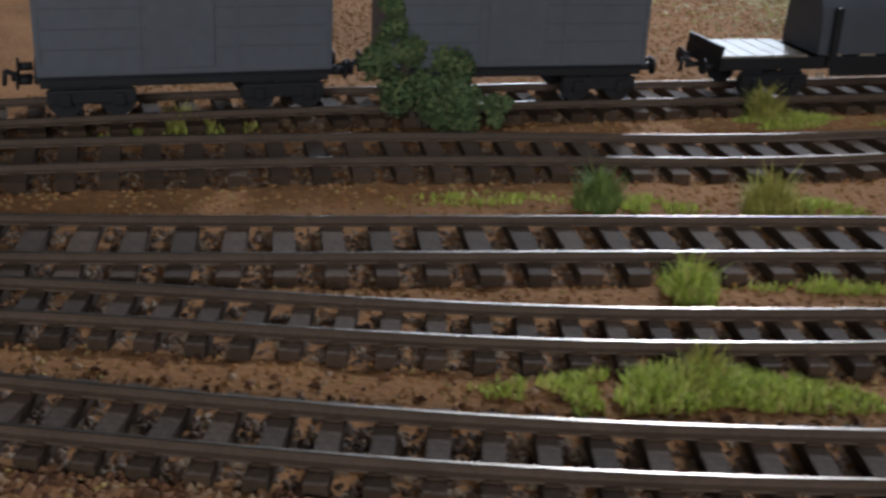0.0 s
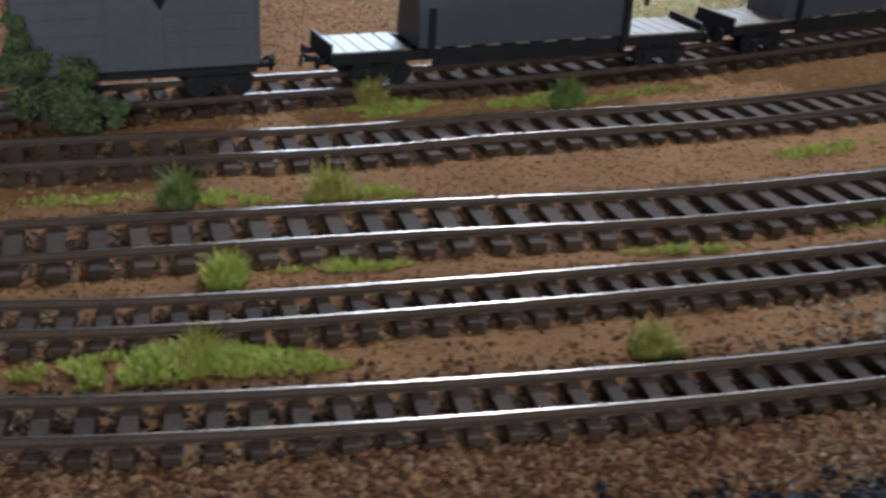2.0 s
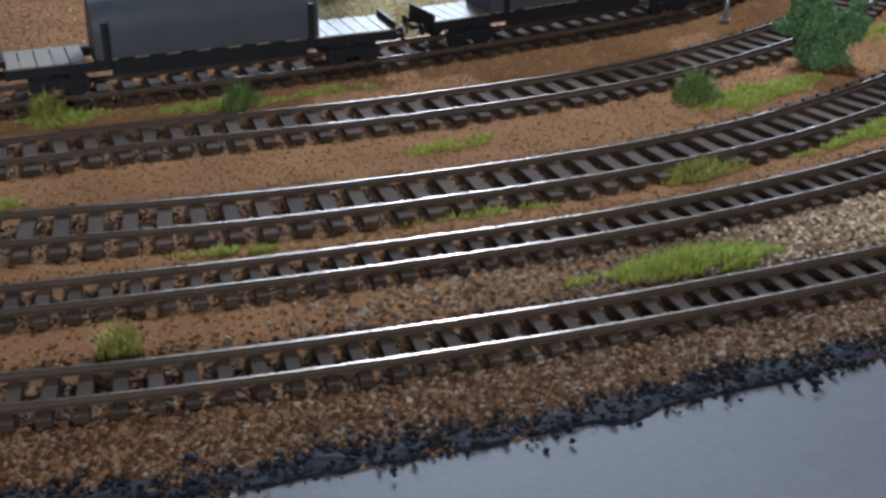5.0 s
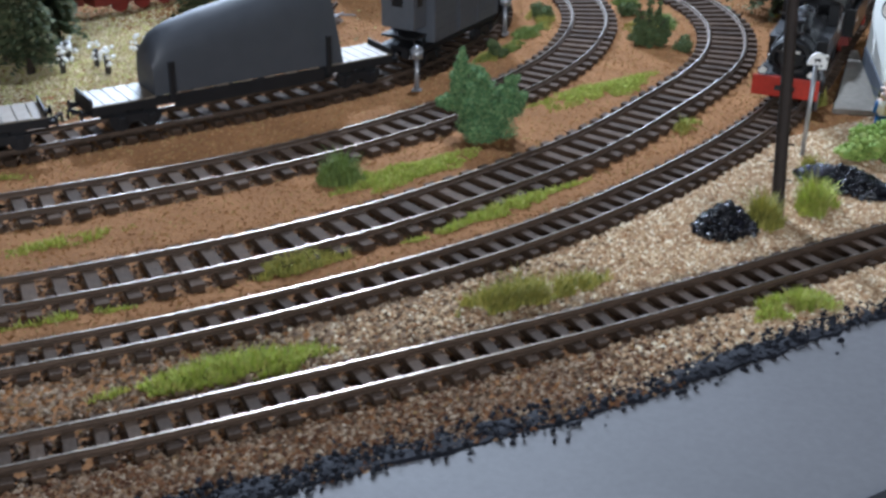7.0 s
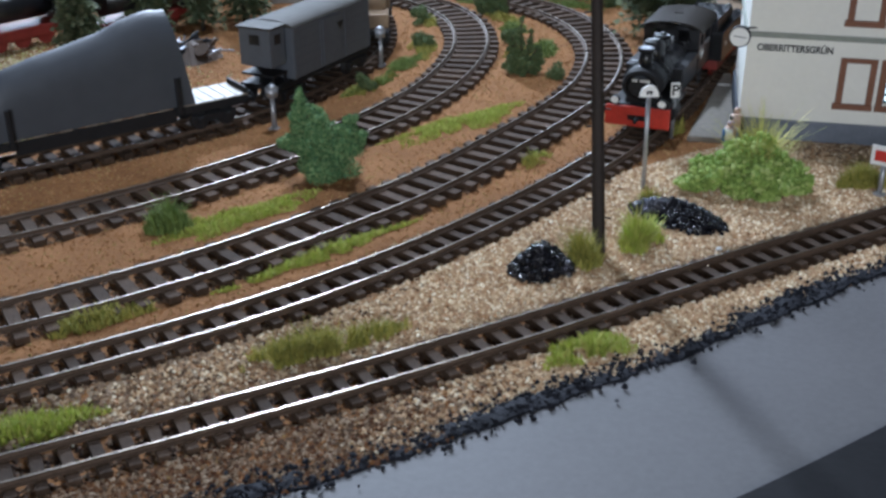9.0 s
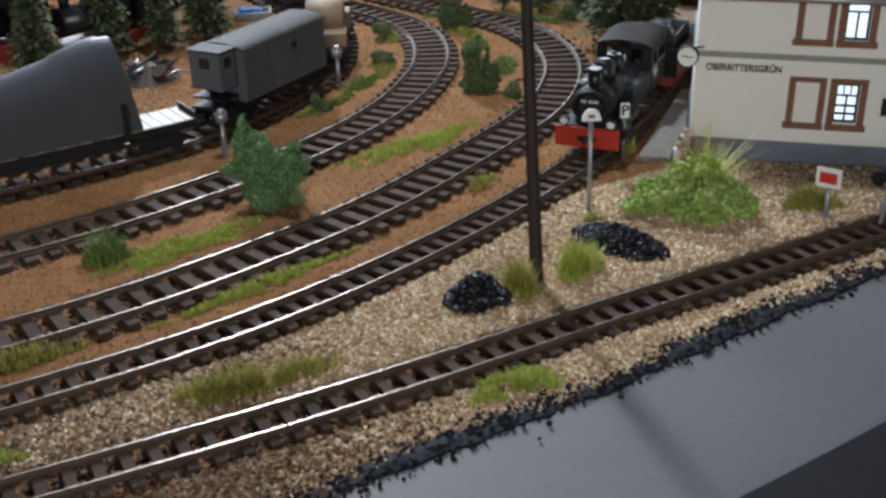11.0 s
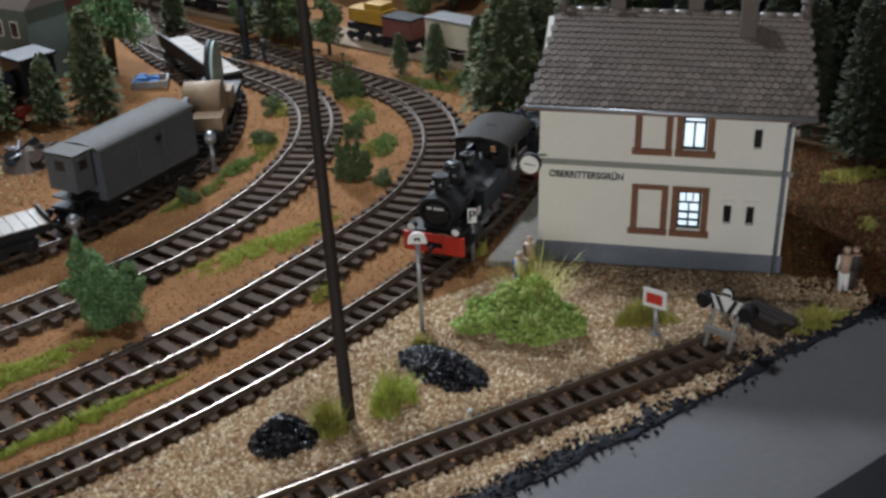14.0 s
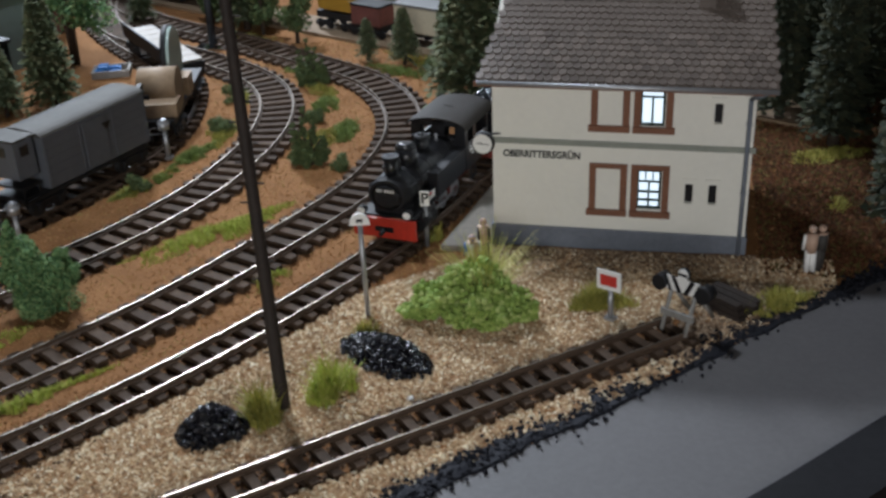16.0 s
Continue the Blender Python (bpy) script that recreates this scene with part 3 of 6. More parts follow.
boxes("back_wall", WALL, st, (6, DEPTH + 0.15, 5.08, 12, 0.3, 7.85))
boxes("plinth", PLINTH, st, (6, DEPTH / 2 + 0.1, 0.5, 12.2, DEPTH + 0.4, 1.3), bevel=0.04, label="blue-grey stone plinth")
boxes("band", BAND, st, (6, -0.03, 5.52, 12.3, 0.12, 0.28), (-0.07, DEPTH / 2, 5.52, 0.12, DEPTH, 0.28), bevel=0.03)
# Blind and real windows in their brown surrounds.
for z0, high in ((1.95, 2.62), (6.2, 2.45)):
    for x0, blind in ((4.62, True), (6.58, False)):
        w = 1.78
        fr = boxes("window_surround", BROWN, st, (x0 + 0.16, -0.04, z0 + high / 2 + 0.1, 0.32, 0.12, high - 0.2), (x0 + w - 0.16, -0.04, z0 + high / 2 + 0.1, 0.32, 0.12, high - 0.2),
                   (x0 + w / 2, -0.04, z0 + high - 0.12, w, 0.13, 0.24), bevel=0.02)
        boxes("sill", BROWN, fr, (x0 + w / 2 + (0.04 if not blind else -0.04), -0.08, z0 + 0.12, w + 0.14, 0.22, 0.3), bevel=0.03)
        if blind:
            boxes("blind_panel", WALL, fr, (x0 + w / 2, -0.012, z0 + high / 2, w - 0.66, 0.03, high - 0.55))
wn = thing("window", 0, 0, 0)
wn.parent = st
for z0, high, rows in ((2.32, 2.0, 4), (6.5, 2.0, 0)):
    w = boxes("window_frame", GREEN, st, (6.91, 0.12, z0 + high / 2, 0.12, 0.1, high), (7.94, 0.12, z0 + high / 2, 0.12, 0.1, high),
              (7.425, 0.12, z0 + 0.06, 1.15, 0.1, 0.12), (7.425, 0.12, z0 + high - 0.06, 1.15, 0.1, 0.12), (7.425, 0.12, z0 + (high * 0.36 if rows else high * 0.34), 0.10, 0.1, high * (0.72 if rows else 0.68)), label="dark green glazing bars")
    boxes("bar", GREEN, w, (7.425, 0.12, z0 + high * 0.69, 1.0, 0.1, 0.09))
    if rows:
        boxes("bar", GREEN, w, *[(7.425, 0.125, z0 + high * k, 1.0, 0.08, 0.12) for k in (0.22, 0.43)], (7.26, 0.125, z0 + high * 0.84, 0.07, 0.08, 0.5), (7.6, 0.125, z0 + high * 0.84, 0.07, 0.08, 0.5))
    boxes("pane", PANE, w, (7.425, 0.2, z0 + high / 2, 1.04, 0.02, high - 0.1), label="pale blue-white glowing pane")
bpy.data.objects.remove(wn)
for x, z, w, h in HOLES[2:]:
    fr = boxes("slit_surround", WALL, st, (x - 0.09, -0.02, z + h / 2, 0.14, 0.08, h + 0.3), (x + w + 0.09, -0.02, z + h / 2, 0.14, 0.08, h + 0.3), (x + w / 2, -0.02, z - 0.1, w + 0.3, 0.1, 0.14), (x + w / 2, -0.02, z + h + 0.225, w + 0.32, 0.11, 0.14))
    boxes("pane", DARK, fr, (x + w / 2, 0.18, z + h / 2, w + 0.1, 0.02, h + 0.1), label="unlit dark pane")
text_mesh("OBERRITTERSGRÜN", 0.48, DARK, st, pose(2.35 * S, -0.03 * S, 4.86 * S, 90, 0, 0) @ Matrix.Diagonal((0.86, 1, 1, 1)), label="dark station name lettering")
# Roof: front slope from eave to ridge, tiled row by row.
EAVE_Y, EAVE_Z, RIDGE_Y, RIDGE_Z = -0.95, 8.75, 4.1, 12.0
ROOF_X0, ROOF_X1 = -0.55, 12.85
RIDGE_X0, RIDGE_X1 = 0.4, 12.5
bm = bmesh.new()
for y0, y1 in ((EAVE_Y, RIDGE_Y), (DEPTH + 0.95, RIDGE_Y)):
    q = [(ROOF_X0, y0, EAVE_Z), (ROOF_X1, y0, EAVE_Z), (RIDGE_X1, y1, RIDGE_Z), (RIDGE_X0, y1, RIDGE_Z)]
    a = [bm.verts.new(v) for v in q]
    b = [bm.verts.new((v[0], v[1], v[2] - 0.22)) for v in q]
    bm.faces.new(a)
    bm.faces.new(b)
    for i in range(4):
        bm.faces.new((a[i], a[(i + 1) % 4], b[(i + 1) % 4], b[i]))
bmesh.ops.recalc_face_normals(bm, faces=bm.faces)
roof = part("roof", bm, TILEBASE, st, "grey-brown plain tile roof with a slight sheen")
for x in (0.02, 11.98):
    bm = bmesh.new()
    a = [bm.verts.new((x + d, y, z)) for d in (-0.14, 0.14) for y, z in ((0, 8.9), (DEPTH, 8.9), (RIDGE_Y, 11.7))]
    bm.faces.new(a[:3])
    bm.faces.new(a[3:][::-1])
    for i in range(3):
        bm.faces.new((a[i], a[(i + 1) % 3], a[3 + (i + 1) % 3], a[3 + i]))
    bmesh.ops.recalc_face_normals(bm, faces=bm.faces)
    part("gable", bm, BRICK if x > 5 else WALL, st)
slope = math.atan2(RIDGE_Z - EAVE_Z, RIDGE_Y - EAVE_Y)
length = math.hypot(RIDGE_Z - EAVE_Z, RIDGE_Y - EAVE_Y)
ROWS, COLS = 16, 34
tw, th = (ROOF_X1 - ROOF_X0) / COLS, length / ROWS


def tile_verts(bm, m):
    """A plain tile with a rounded lower edge."""
    out = [(-0.46, 1.15), (-0.46, 0.42), (-0.36, 0.14), (-0.19, 0.0), (0, -0.05), (0.19, 0.0), (0.36, 0.14), (0.46, 0.42), (0.46, 1.15)]
    a = [bm.verts.new(m @ Vector((x * tw, y * th, 0.115 - 0.07 * y))) for x, y in out]
    b = [bm.verts.new(m @ Vector((x * tw, y * th, 0.02 - 0.055 * y))) for x, y in out]
    bm.faces.new(a)
    for i in range(8):
        bm.faces.new((a[i], b[i], b[i + 1], a[i + 1]))


bm = bmesh.new()
tile_verts(bm, Matrix.Identity(4))
bmesh.ops.scale(bm, vec=(S, S, S), verts=bm.verts)
bmesh.ops.recalc_face_normals(bm, faces=bm.faces)
tile = bpy.data.meshes.new("roof_tile")
bm.to_mesh(tile)
bm.free()
tile.materials.append(TILE)
slope_m = Matrix.Translation((0, EAVE_Y, EAVE_Z + 0.01)) @ Matrix.Rotation(slope, 4, "X")
rest = bmesh.new()
rng = random.Random(8)
for r in range(ROWS):
    for c in range(COLS):
        f = (r + 0.5) / ROWS
        x = ROOF_X0 + (RIDGE_X0 - ROOF_X0) * f + (c + 0.5 + (0.5 if r % 2 else 0) - 0.25) * tw * (1 - f + f * (RIDGE_X1 - RIDGE_X0) / (ROOF_X1 - ROOF_X0))
        m = slope_m @ Matrix.Translation((x, r * th, rng.uniform(0, 0.015))) @ Matrix.Rotation(rng.uniform(-0.02, 0.02), 4, "Z")
        if r < 8:
            ob = new("roof_tile", tile)
            ob.parent = roof
            ob.matrix_local = Matrix.Translation(m.translation * S) @ m.to_3x3().to_4x4()
        else:
            tile_verts(rest, m)
bmesh.ops.recalc_face_normals(rest, faces=rest.faces)
part("upper_tiles", rest, TILEBASE, roof, kind="stuff")
rods("ridge_tiles", TILEBASE, roof, *[((RIDGE_X0 + k * 0.805, RIDGE_Y, RIDGE_Z + 0.02), (RIDGE_X0 + k * 0.805 + 0.83, RIDGE_Y, RIDGE_Z + 0.05), 0.17, 0.2) for k in range(15)])
boxes("fascia", BROWN, st, (6, EAVE_Y + 0.05, EAVE_Z - 0.2, 13.4, 0.1, 0.2))
rods("gutter", METAL, st, ((ROOF_X0, EAVE_Y - 0.1, EAVE_Z - 0.1), (ROOF_X1, EAVE_Y - 0.1, EAVE_Z - 0.1), 0.11))
pipe = rods("downpipe", PLINTH, st, ((12.35, EAVE_Y - 0.05, EAVE_Z - 0.15), (11.75, -0.15, EAVE_Z - 0.75), 0.1), ((11.75, -0.15, EAVE_Z - 0.7), (11.75, -0.15, 0.1), 0.1), label="grey-green downpipe at the corner")
boxes("pipe_bracket", METAL, pipe, (11.75, -0.1, 6.8, 0.28, 0.2, 0.08), (11.75, -0.1, 3.4, 0.28, 0.2, 0.08))
for x, y, z, w, h in ((3.3, 4.4, 11.9, 0.75, 1.0), (7.1, 4.5, 11.9, 0.7, 0.8), (9.6, 3.2, 11.3, 0.75, 1.75)):
    ch = boxes("chimney", CHIMNEY, roof, (x, y, z + h / 2 - 0.4, w, w, h + 0.8), bevel=0.03, label="grey-brown chimney stack")
    boxes("chimney_cap", CHIMNEY, ch, (x, y, z + h + 0.05, w + 0.16, w + 0.16, 0.12))
for x in (RIDGE_X0 + 0.2, RIDGE_X1 - 0.2):
    rods("finial", CHIMNEY, roof, ((x, RIDGE_Y, RIDGE_Z - 0.1), (x, RIDGE_Y, RIDGE_Z + 0.7), 0.27, 0.22), ((x, RIDGE_Y, RIDGE_Z + 0.7), (x, RIDGE_Y, RIDGE_Z + 0.9), 0.3, 0.28), ((x, RIDGE_Y, RIDGE_Z + 0.9), (x, RIDGE_Y, RIDGE_Z + 2.0), 0.19, 0.05))
ck = thing("station_clock", -0.3, -0.25, 5.42, -8, "round white station clock on a wall bracket", "clock")
rods("clock_case", MATTBLACK, ck, ((0, 0.16, 0), (0, -0.14, 0), 0.54), seg=28)
rods("dial", WHITE, ck, ((0, -0.14, 0), (0, -0.16, 0), 0.48), seg=28)
boxes("clock_hand", DARK, ck, (-0.14, -0.17, 0.03, 0.30, 0.01, 0.05))
boxes("clock_hand", DARK, ck, (0.16, -0.17, 0.0, 0.34, 0.01, 0.04))
rods("bracket", MATTBLACK, ck, ((0, 0.1, 0.4), (0.75, 0.4, 0.4), 0.05))
st.rotation_euler = (0, radians(1.2), 0)
bm = bmesh.new()
low_ring = [bm.verts.new((x, y, -0.1)) for x, y in ((-2.5, -1.0), (-0.12, -1.0), (-0.12, 10.6), (-0.55, 10.6))]
top_ring = [bm.verts.new((v.co.x, v.co.y, 0.3)) for v in low_ring]
bm.faces.new(low_ring[::-1])
bm.faces.new(top_ring)
for i in range(4):
    bm.faces.new((low_ring[i], low_ring[(i + 1) % 4], top_ring[(i + 1) % 4], top_ring[i]))
bmesh.ops.bevel(bm, geom=[e for e in bm.edges if all(v in top_ring for v in e.verts)], offset=0.05, segments=1, affect="EDGES")
pf = part("platform", bm, PAVING)
tagged(pf, "pale paved platform strip beside the station wall", "platform", "", "structure")
# ---- vegetation ----
def blades(name, mat, spots, seed, label, category="grass", kind="stuff"):
    """Grass as one mesh of thin curved blades; spots are (x, y, reach along, reach across, turn, height, count)."""
    rng = random.Random(seed)
    verts, faces = [], []
    for x0, y0, ra, rb, turn, h, count in spots:
        c, s = math.cos(math.radians(turn)), math.sin(math.radians(turn))
        for _ in range(count):
            r, t = math.sqrt(rng.random()), rng.random() * 6.283
            wob = 0.82 + 0.6 * noise.noise((math.cos(t) * 1.7 + x0, math.sin(t) * 1.7 + y0, 0.5))
            u, v = ra * r * math.cos(t) * wob, rb * r * math.sin(t) * wob
            x, y = x0 + u * c - v * s, y0 + u * s + v * c
            if noise.noise((x * 1.3, y * 1.3, 2.0)) < -0.36 + 0.25 * r * r or rng.random() < 0.5 * r ** 3:
                continue
            z = ground_z(x, y) - 0.03
            hh = h * rng.uniform(0.35, 1.15) * (1.15 - 0.75 * r)
            lean = hh * rng.uniform(0.05, 0.75)
            a = rng.random() * 6.283
            w = rng.uniform(0.018, 0.036)
            dx, dy = math.cos(a), math.sin(a)
            k = len(verts)
            for f, ww in ((0.0, 1.0), (0.55, 0.8), (1.0, 0.15)):
                px, py, pz = x + dx * lean * f * f, y + dy * lean * f * f, z + hh * f * (1 - 0.12 * f)
                verts.append(((px - dy * w * ww) * S, (py + dx * w * ww) * S, pz * S))
                verts.append(((px + dy * w * ww) * S, (py - dx * w * ww) * S, pz * S))
            faces += [(k, k + 1, k + 3, k + 2), (k + 2, k + 3, k + 5, k + 4)]
    me = bpy.data.meshes.new(name)
    me.from_pydata(verts, [], faces)
    me.materials.append(mat)
    return tagged(new(name, me), label, category, "", kind)


blades("yard_grass", OLIVE, [(-15.1, -25.2, 3.6, 1.0, 38, 1.1, 6000), (-6.5, -16.1, 0.95, 0.9, 0, 1.6, 1400), (-4.1, -9.3, 0.8, 0.5, 20, 0.8, 260), (5.6, -5.9, 1.9, 1.0, 20, 1.2, 2200),
                             (-2.9, 0.2, 0.7, 0.6, 20, 0.9, 300), (13.2, -5.0, 2.3, 0.9, 40, 0.9, 2200), (-24, -24.4, 2.6, 0.8, 38, 0.8, 2400), (-10.0, -5.4, 1.6, 0.6, 55, 0.7, 500)], 21, "dry olive grass tufts beside the tracks")
blades("yard_grass", LIME, [(-5.5, -23.3, 1.7, 0.9, 40, 0.65, 4200), (-23.6, -32.3, 4.2, 0.85, 36, 0.75, 6000), (-4.3, -14.1, 1.3, 1.0, 60, 1.6, 2000), (-17.2, -17.3, 4.9, 0.65, 52, 0.5, 6500),
                            (-21.8, -14.2, 4.6, 1.3, 52, 0.4, 7000), (-14.3, 0.2, 5.6, 1.4, 50, 0.4, 7500), (-9.9, -4.6, 1.2, 0.5, 58, 0.5, 400)], 22, "lime green grass strips between the tracks")
blades("forest_grass", OLIVE, [(17.4, 13.0, 2.6, 1.2, 20, 0.6, 2600), (20.5, 8.0, 2.2, 1.0, 60, 0.6, 1800), (17.0, 6.2, 1.4, 0.7, 80, 0.4, 600), (22.5, 13.5, 2.5, 1.2, 40, 0.6, 1500)], 29, "mossy olive grass under the pines")
blades("curve_grass", MIDGREEN, [(-20.3, 10.4, 3.2, 0.9, 75, 0.5, 2600), (-21.2, 5.6, 3.0, 0.9, 65, 0.5, 2600), (-21.6, 22.5, 2.2, 0.8, 125, 0.5, 1600), (-14.9, 20.0, 2.4, 1.2, 110, 0.6, 1800), (-11.9, 14.9, 2.6, 1.0, 95, 0.6, 1800), (-18.8, 27.3, 3.2, 1.0, 140, 0.5, 1500), (-11.5, 27.5, 3.0, 1.0, 150, 0.5, 1600)], 37, "green mossy grass inside the curves")
blades("left_grass", LIME, [(-48.2, -46.5, 4.2, 1.05, 27, 0.55, 6000), (-46.5, -40.4, 2.6, 0.35, 28, 0.4, 700), (-37.5, -35.6, 2.6, 0.35, 30, 0.35, 600), (-51.6, -37.6, 2.0, 0.8, 28, 0.4, 800), (-47.6, -35.2, 2.0, 0.8, 28, 0.4, 800), (-55.2, -39.0, 2.4, 0.7, 28, 0.35, 700),
                            (-49.5, -26.9, 2.4, 0.9, 38, 0.4, 2600), (-44.2, -23.4, 3.2, 0.8, 38, 0.4, 3000), (-65.5, -38.0, 3.0, 0.8, 40, 0.4, 700), (-40, -20, 3.2, 0.6, 40, 0.4, 600), (-33.5, -24.6, 3.4, 0.6, 40, 0.4, 900), (-30.3, -30.0, 3.0, 0.4, 35, 0.4, 700)], 23, "short lime green turf on the left of the layout")
blades("back_grass", OLIVE, [(-20.9, 20.8, 1.8, 0.9, 110, 0.6, 1800), (-20.0, 14.4, 2.4, 1.0, 100, 0.6, 2400), (-21.4, 5.4, 3.4, 1.0, 65, 0.4, 3600), (-13.0, 13.5, 2.8, 1.4, 90, 0.4, 2800), (-16.0, 23.2, 3.4, 0.9, 130, 0.4, 2600), (-2.8, 20.5, 2.5, 1.5, 40, 0.7, 800), (-9, 29, 6, 1.3, 150, 0.7, 1500), (-26, 36, 4, 1.2, 150, 0.6, 600)], 24, "patchy olive turf among the rear tracks")
for x, y, r, h, mat, n, lab in ((-49.3, -42.3, 0.85, 0.95, LIME, 900, "lime green grass tuft between two tracks"), (-52.6, -38.3, 0.8, 1.25, MIDGREEN, 1100, "mid green upright grass tuft"), (-48.6, -36.2, 0.95, 1.3, OLIVE, 1100, "pale olive round grass tuft"),
                               (-50.4, -26.8, 0.9, 1.3, OLIVE, 1100, "dull olive grass tuft beside the goods train"), (-43.2, -23.2, 0.9, 1.3, MIDGREEN, 1100, "mid green grass tuft beside the goods train"), (-38.0, -42.1, 0.8, 0.9, OLIVE, 900, "yellowish dry grass tuft on earth"),
                               (-24.7, -15.7, 1.15, 1.45, MIDGREEN, 1500, "dense mid green grass tuft on turf"), (-65.9, -37.6, 0.8, 0.9, OLIVE, 800, "small olive grass tuft on earth"), (-48.2, -46.0, 0.9, 0.8, OLIVE, 800, "low dry olive grass tuft")):
    blades("grass_tuft", mat, [(x, y, r, r, 0, h, n)], int(-x * 7), lab, "grass tuft", "thing")


def leaf_cloud(verts, faces, rng, centre, radius, count, size):
    """Small folded leaves in a loose ball."""
    for _ in range(count):
        d = Vector((rng.gauss(0, 1), rng.gauss(0, 1), rng.gauss(0, 1))).normalized()
        p = Vector(centre) + d * radius * rng.uniform(0.55, 1.1)
        a = Vector((rng.gauss(0, 1), rng.gauss(0, 1), rng.gauss(0, 1))).normalized()
        b = a.cross(d + Vector((0.01, 0.02, 0.03))).normalized()
        s = size * rng.uniform(0.6, 1.3)
        k = len(verts)
        for q in (p - a * s, p + b * s * 0.6, p + a * s, p - b * s * 0.6 + d * s * 0.3):
            verts.append((q * S).to_tuple())
        faces += [(k, k + 1, k + 2), (k, k + 2, k + 3)]


def leafy(name, x, y, clumps, mat, seed, label, category, leaf=0.13, density=130, trunk=None):
    """A bush or small tree: stems that reach into uneven clumps of leaves."""
    rng = random.Random(seed)
    t = thing(name, x, y, ground_z(x, y), 0, label, category)
    verts, faces = [], []
    for cx, cy, cz, r in clumps:
        for _ in range(5):
            o = Vector((rng.gauss(0, 0.42), rng.gauss(0, 0.42), rng.gauss(0, 0.42))) * r
            leaf_cloud(verts, faces, rng, (cx + o.x, cy + o.y, max(0.1, cz + o.z)), r * rng.uniform(0.4, 0.7), int(density * r), leaf)
    me = bpy.data.meshes.new("crown")
    me.from_pydata(verts, [], faces)
    me.materials.append(mat)
    crown = new("crown", me)
    crown.parent = t
    bm = bmesh.new()
    th = trunk or 0.1
    for cx, cy, cz, r in clumps:
        rod(bm, (cx * 0.15, cy * 0.15, -0.1), (cx * 0.5, cy * 0.5, cz * 0.55), th, th * 0.7, 6)
        rod(bm, (cx * 0.5, cy * 0.5, cz * 0.55), (cx, cy, cz), th * 0.7, th * 0.3, 6)
    part("stem", bm, BARK, t)
    return t


def foam_bush(x, y, clumps, mat, seed, label):
    """A bush of torn foam: many small lumps crowding round uneven clumps."""
    rng = random.Random(seed)
    t = thing("bush", x, y, ground_z(x, y), 0, label, "bush")
    spots = []
    knots = [(cx * 0.95 + rng.gauss(0, 0.35), cy + rng.gauss(0, 0.3), max(0.3, cz * rng.uniform(0.8, 1.2)), r * rng.uniform(0.28, 0.45)) for cx, cy, cz, r in clumps for _ in range(3)]
    for cx, cy, cz, r in [(a * 0.94, b, c * 1.05, q * 0.88) for a, b, c, q in clumps] + knots:
        for _ in range(int(360 * r)):
            d = Vector((rng.gauss(0, 1), rng.gauss(0, 1), rng.gauss(0, 0.9))).normalized() * r * rng.uniform(0.55, 1.08)
            spots.append((cx + d.x, cy + d.y, max(0.06, cz + d.z), rng.uniform(0.08, 0.19)))
    pebbles("crown", mat, t, spots, seed, "")
    for cx, cy, cz, r in clumps[:7]:
        rods("stem", BARK, t, ((cx * 0.2, cy * 0.2, -0.1), (cx, cy, cz), 0.08, 0.03), seg=6)


foam_bush(0.2, -7.6, [(-1.9, 0.1, 0.8, 0.9), (-0.9, -0.2, 1.2, 1.0), (0.2, 0.2, 1.6, 1.1), (1.2, 0.0, 1.3, 1.0), (2.2, -0.1, 0.9, 0.85), (-0.3, -0.6, 0.6, 0.9), (1.0, -0.7, 0.5, 0.8), (-2.4, -0.3, 0.5, 0.6), (-1.5, -0.7, 0.9, 0.55), (0.6, -0.9, 1.1, 0.6), (1.8, -0.7, 0.8, 0.55), (0.7, 0.3, 2.1, 0.6), (-0.6, 0.1, 1.9, 0.55), (2.7, 0, 0.5, 0.45)], BRIGHT, 31, "wide bright green foam bush on gravel")
blades("straw_tuft", STRAW, [(0.8, -6.9, 0.9, 0.6, 10, 3.9, 2400)], 45, "straw yellow grass tuft behind the bush", "grass tuft", "thing")
lobes = [(-0.95 * f, 0.1 * (f - 0.5), 0.35 + 3.9 * f, 1.15 * (1 - f) ** 0.8 + 0.14) for f in (0, 0.14, 0.28, 0.42, 0.56, 0.7, 0.84, 1.0)]
lobes += [(0.4 + 1.25 * f, -0.1, 0.4 + 2.7 * f, 0.85 * (1 - f) ** 0.7 + 0.2) for f in (0, 0.2, 0.4, 0.6, 0.8, 1.0)]
lobes += [(-1.55, 0, 1.9, 0.5), (-1.35, -0.1, 2.6, 0.42), (1.95, 0, 2.0, 0.42)]
leafy("bush", -19.7, -8.9, lobes, FOLIAGE, 32, "blue-green twin-topped bush beside the track", "bush", 0.075, 760)
leafy("bush", -59.8, -33.8, [(0, 0, 1.0, 1.1), (-0.7, 0, 2.1, 0.9), (-0.9, 0, 3.1, 0.6), (-1.0, 0, 3.8, 0.35), (0.9, 0.1, 1.7, 1.0), (1.7, 0, 1.0, 0.8), (2.5, 0.1, 1.1, 0.4)], DARKLEAF, 33, "dark green bush in front of the goods train", "bush", 0.10, 480)
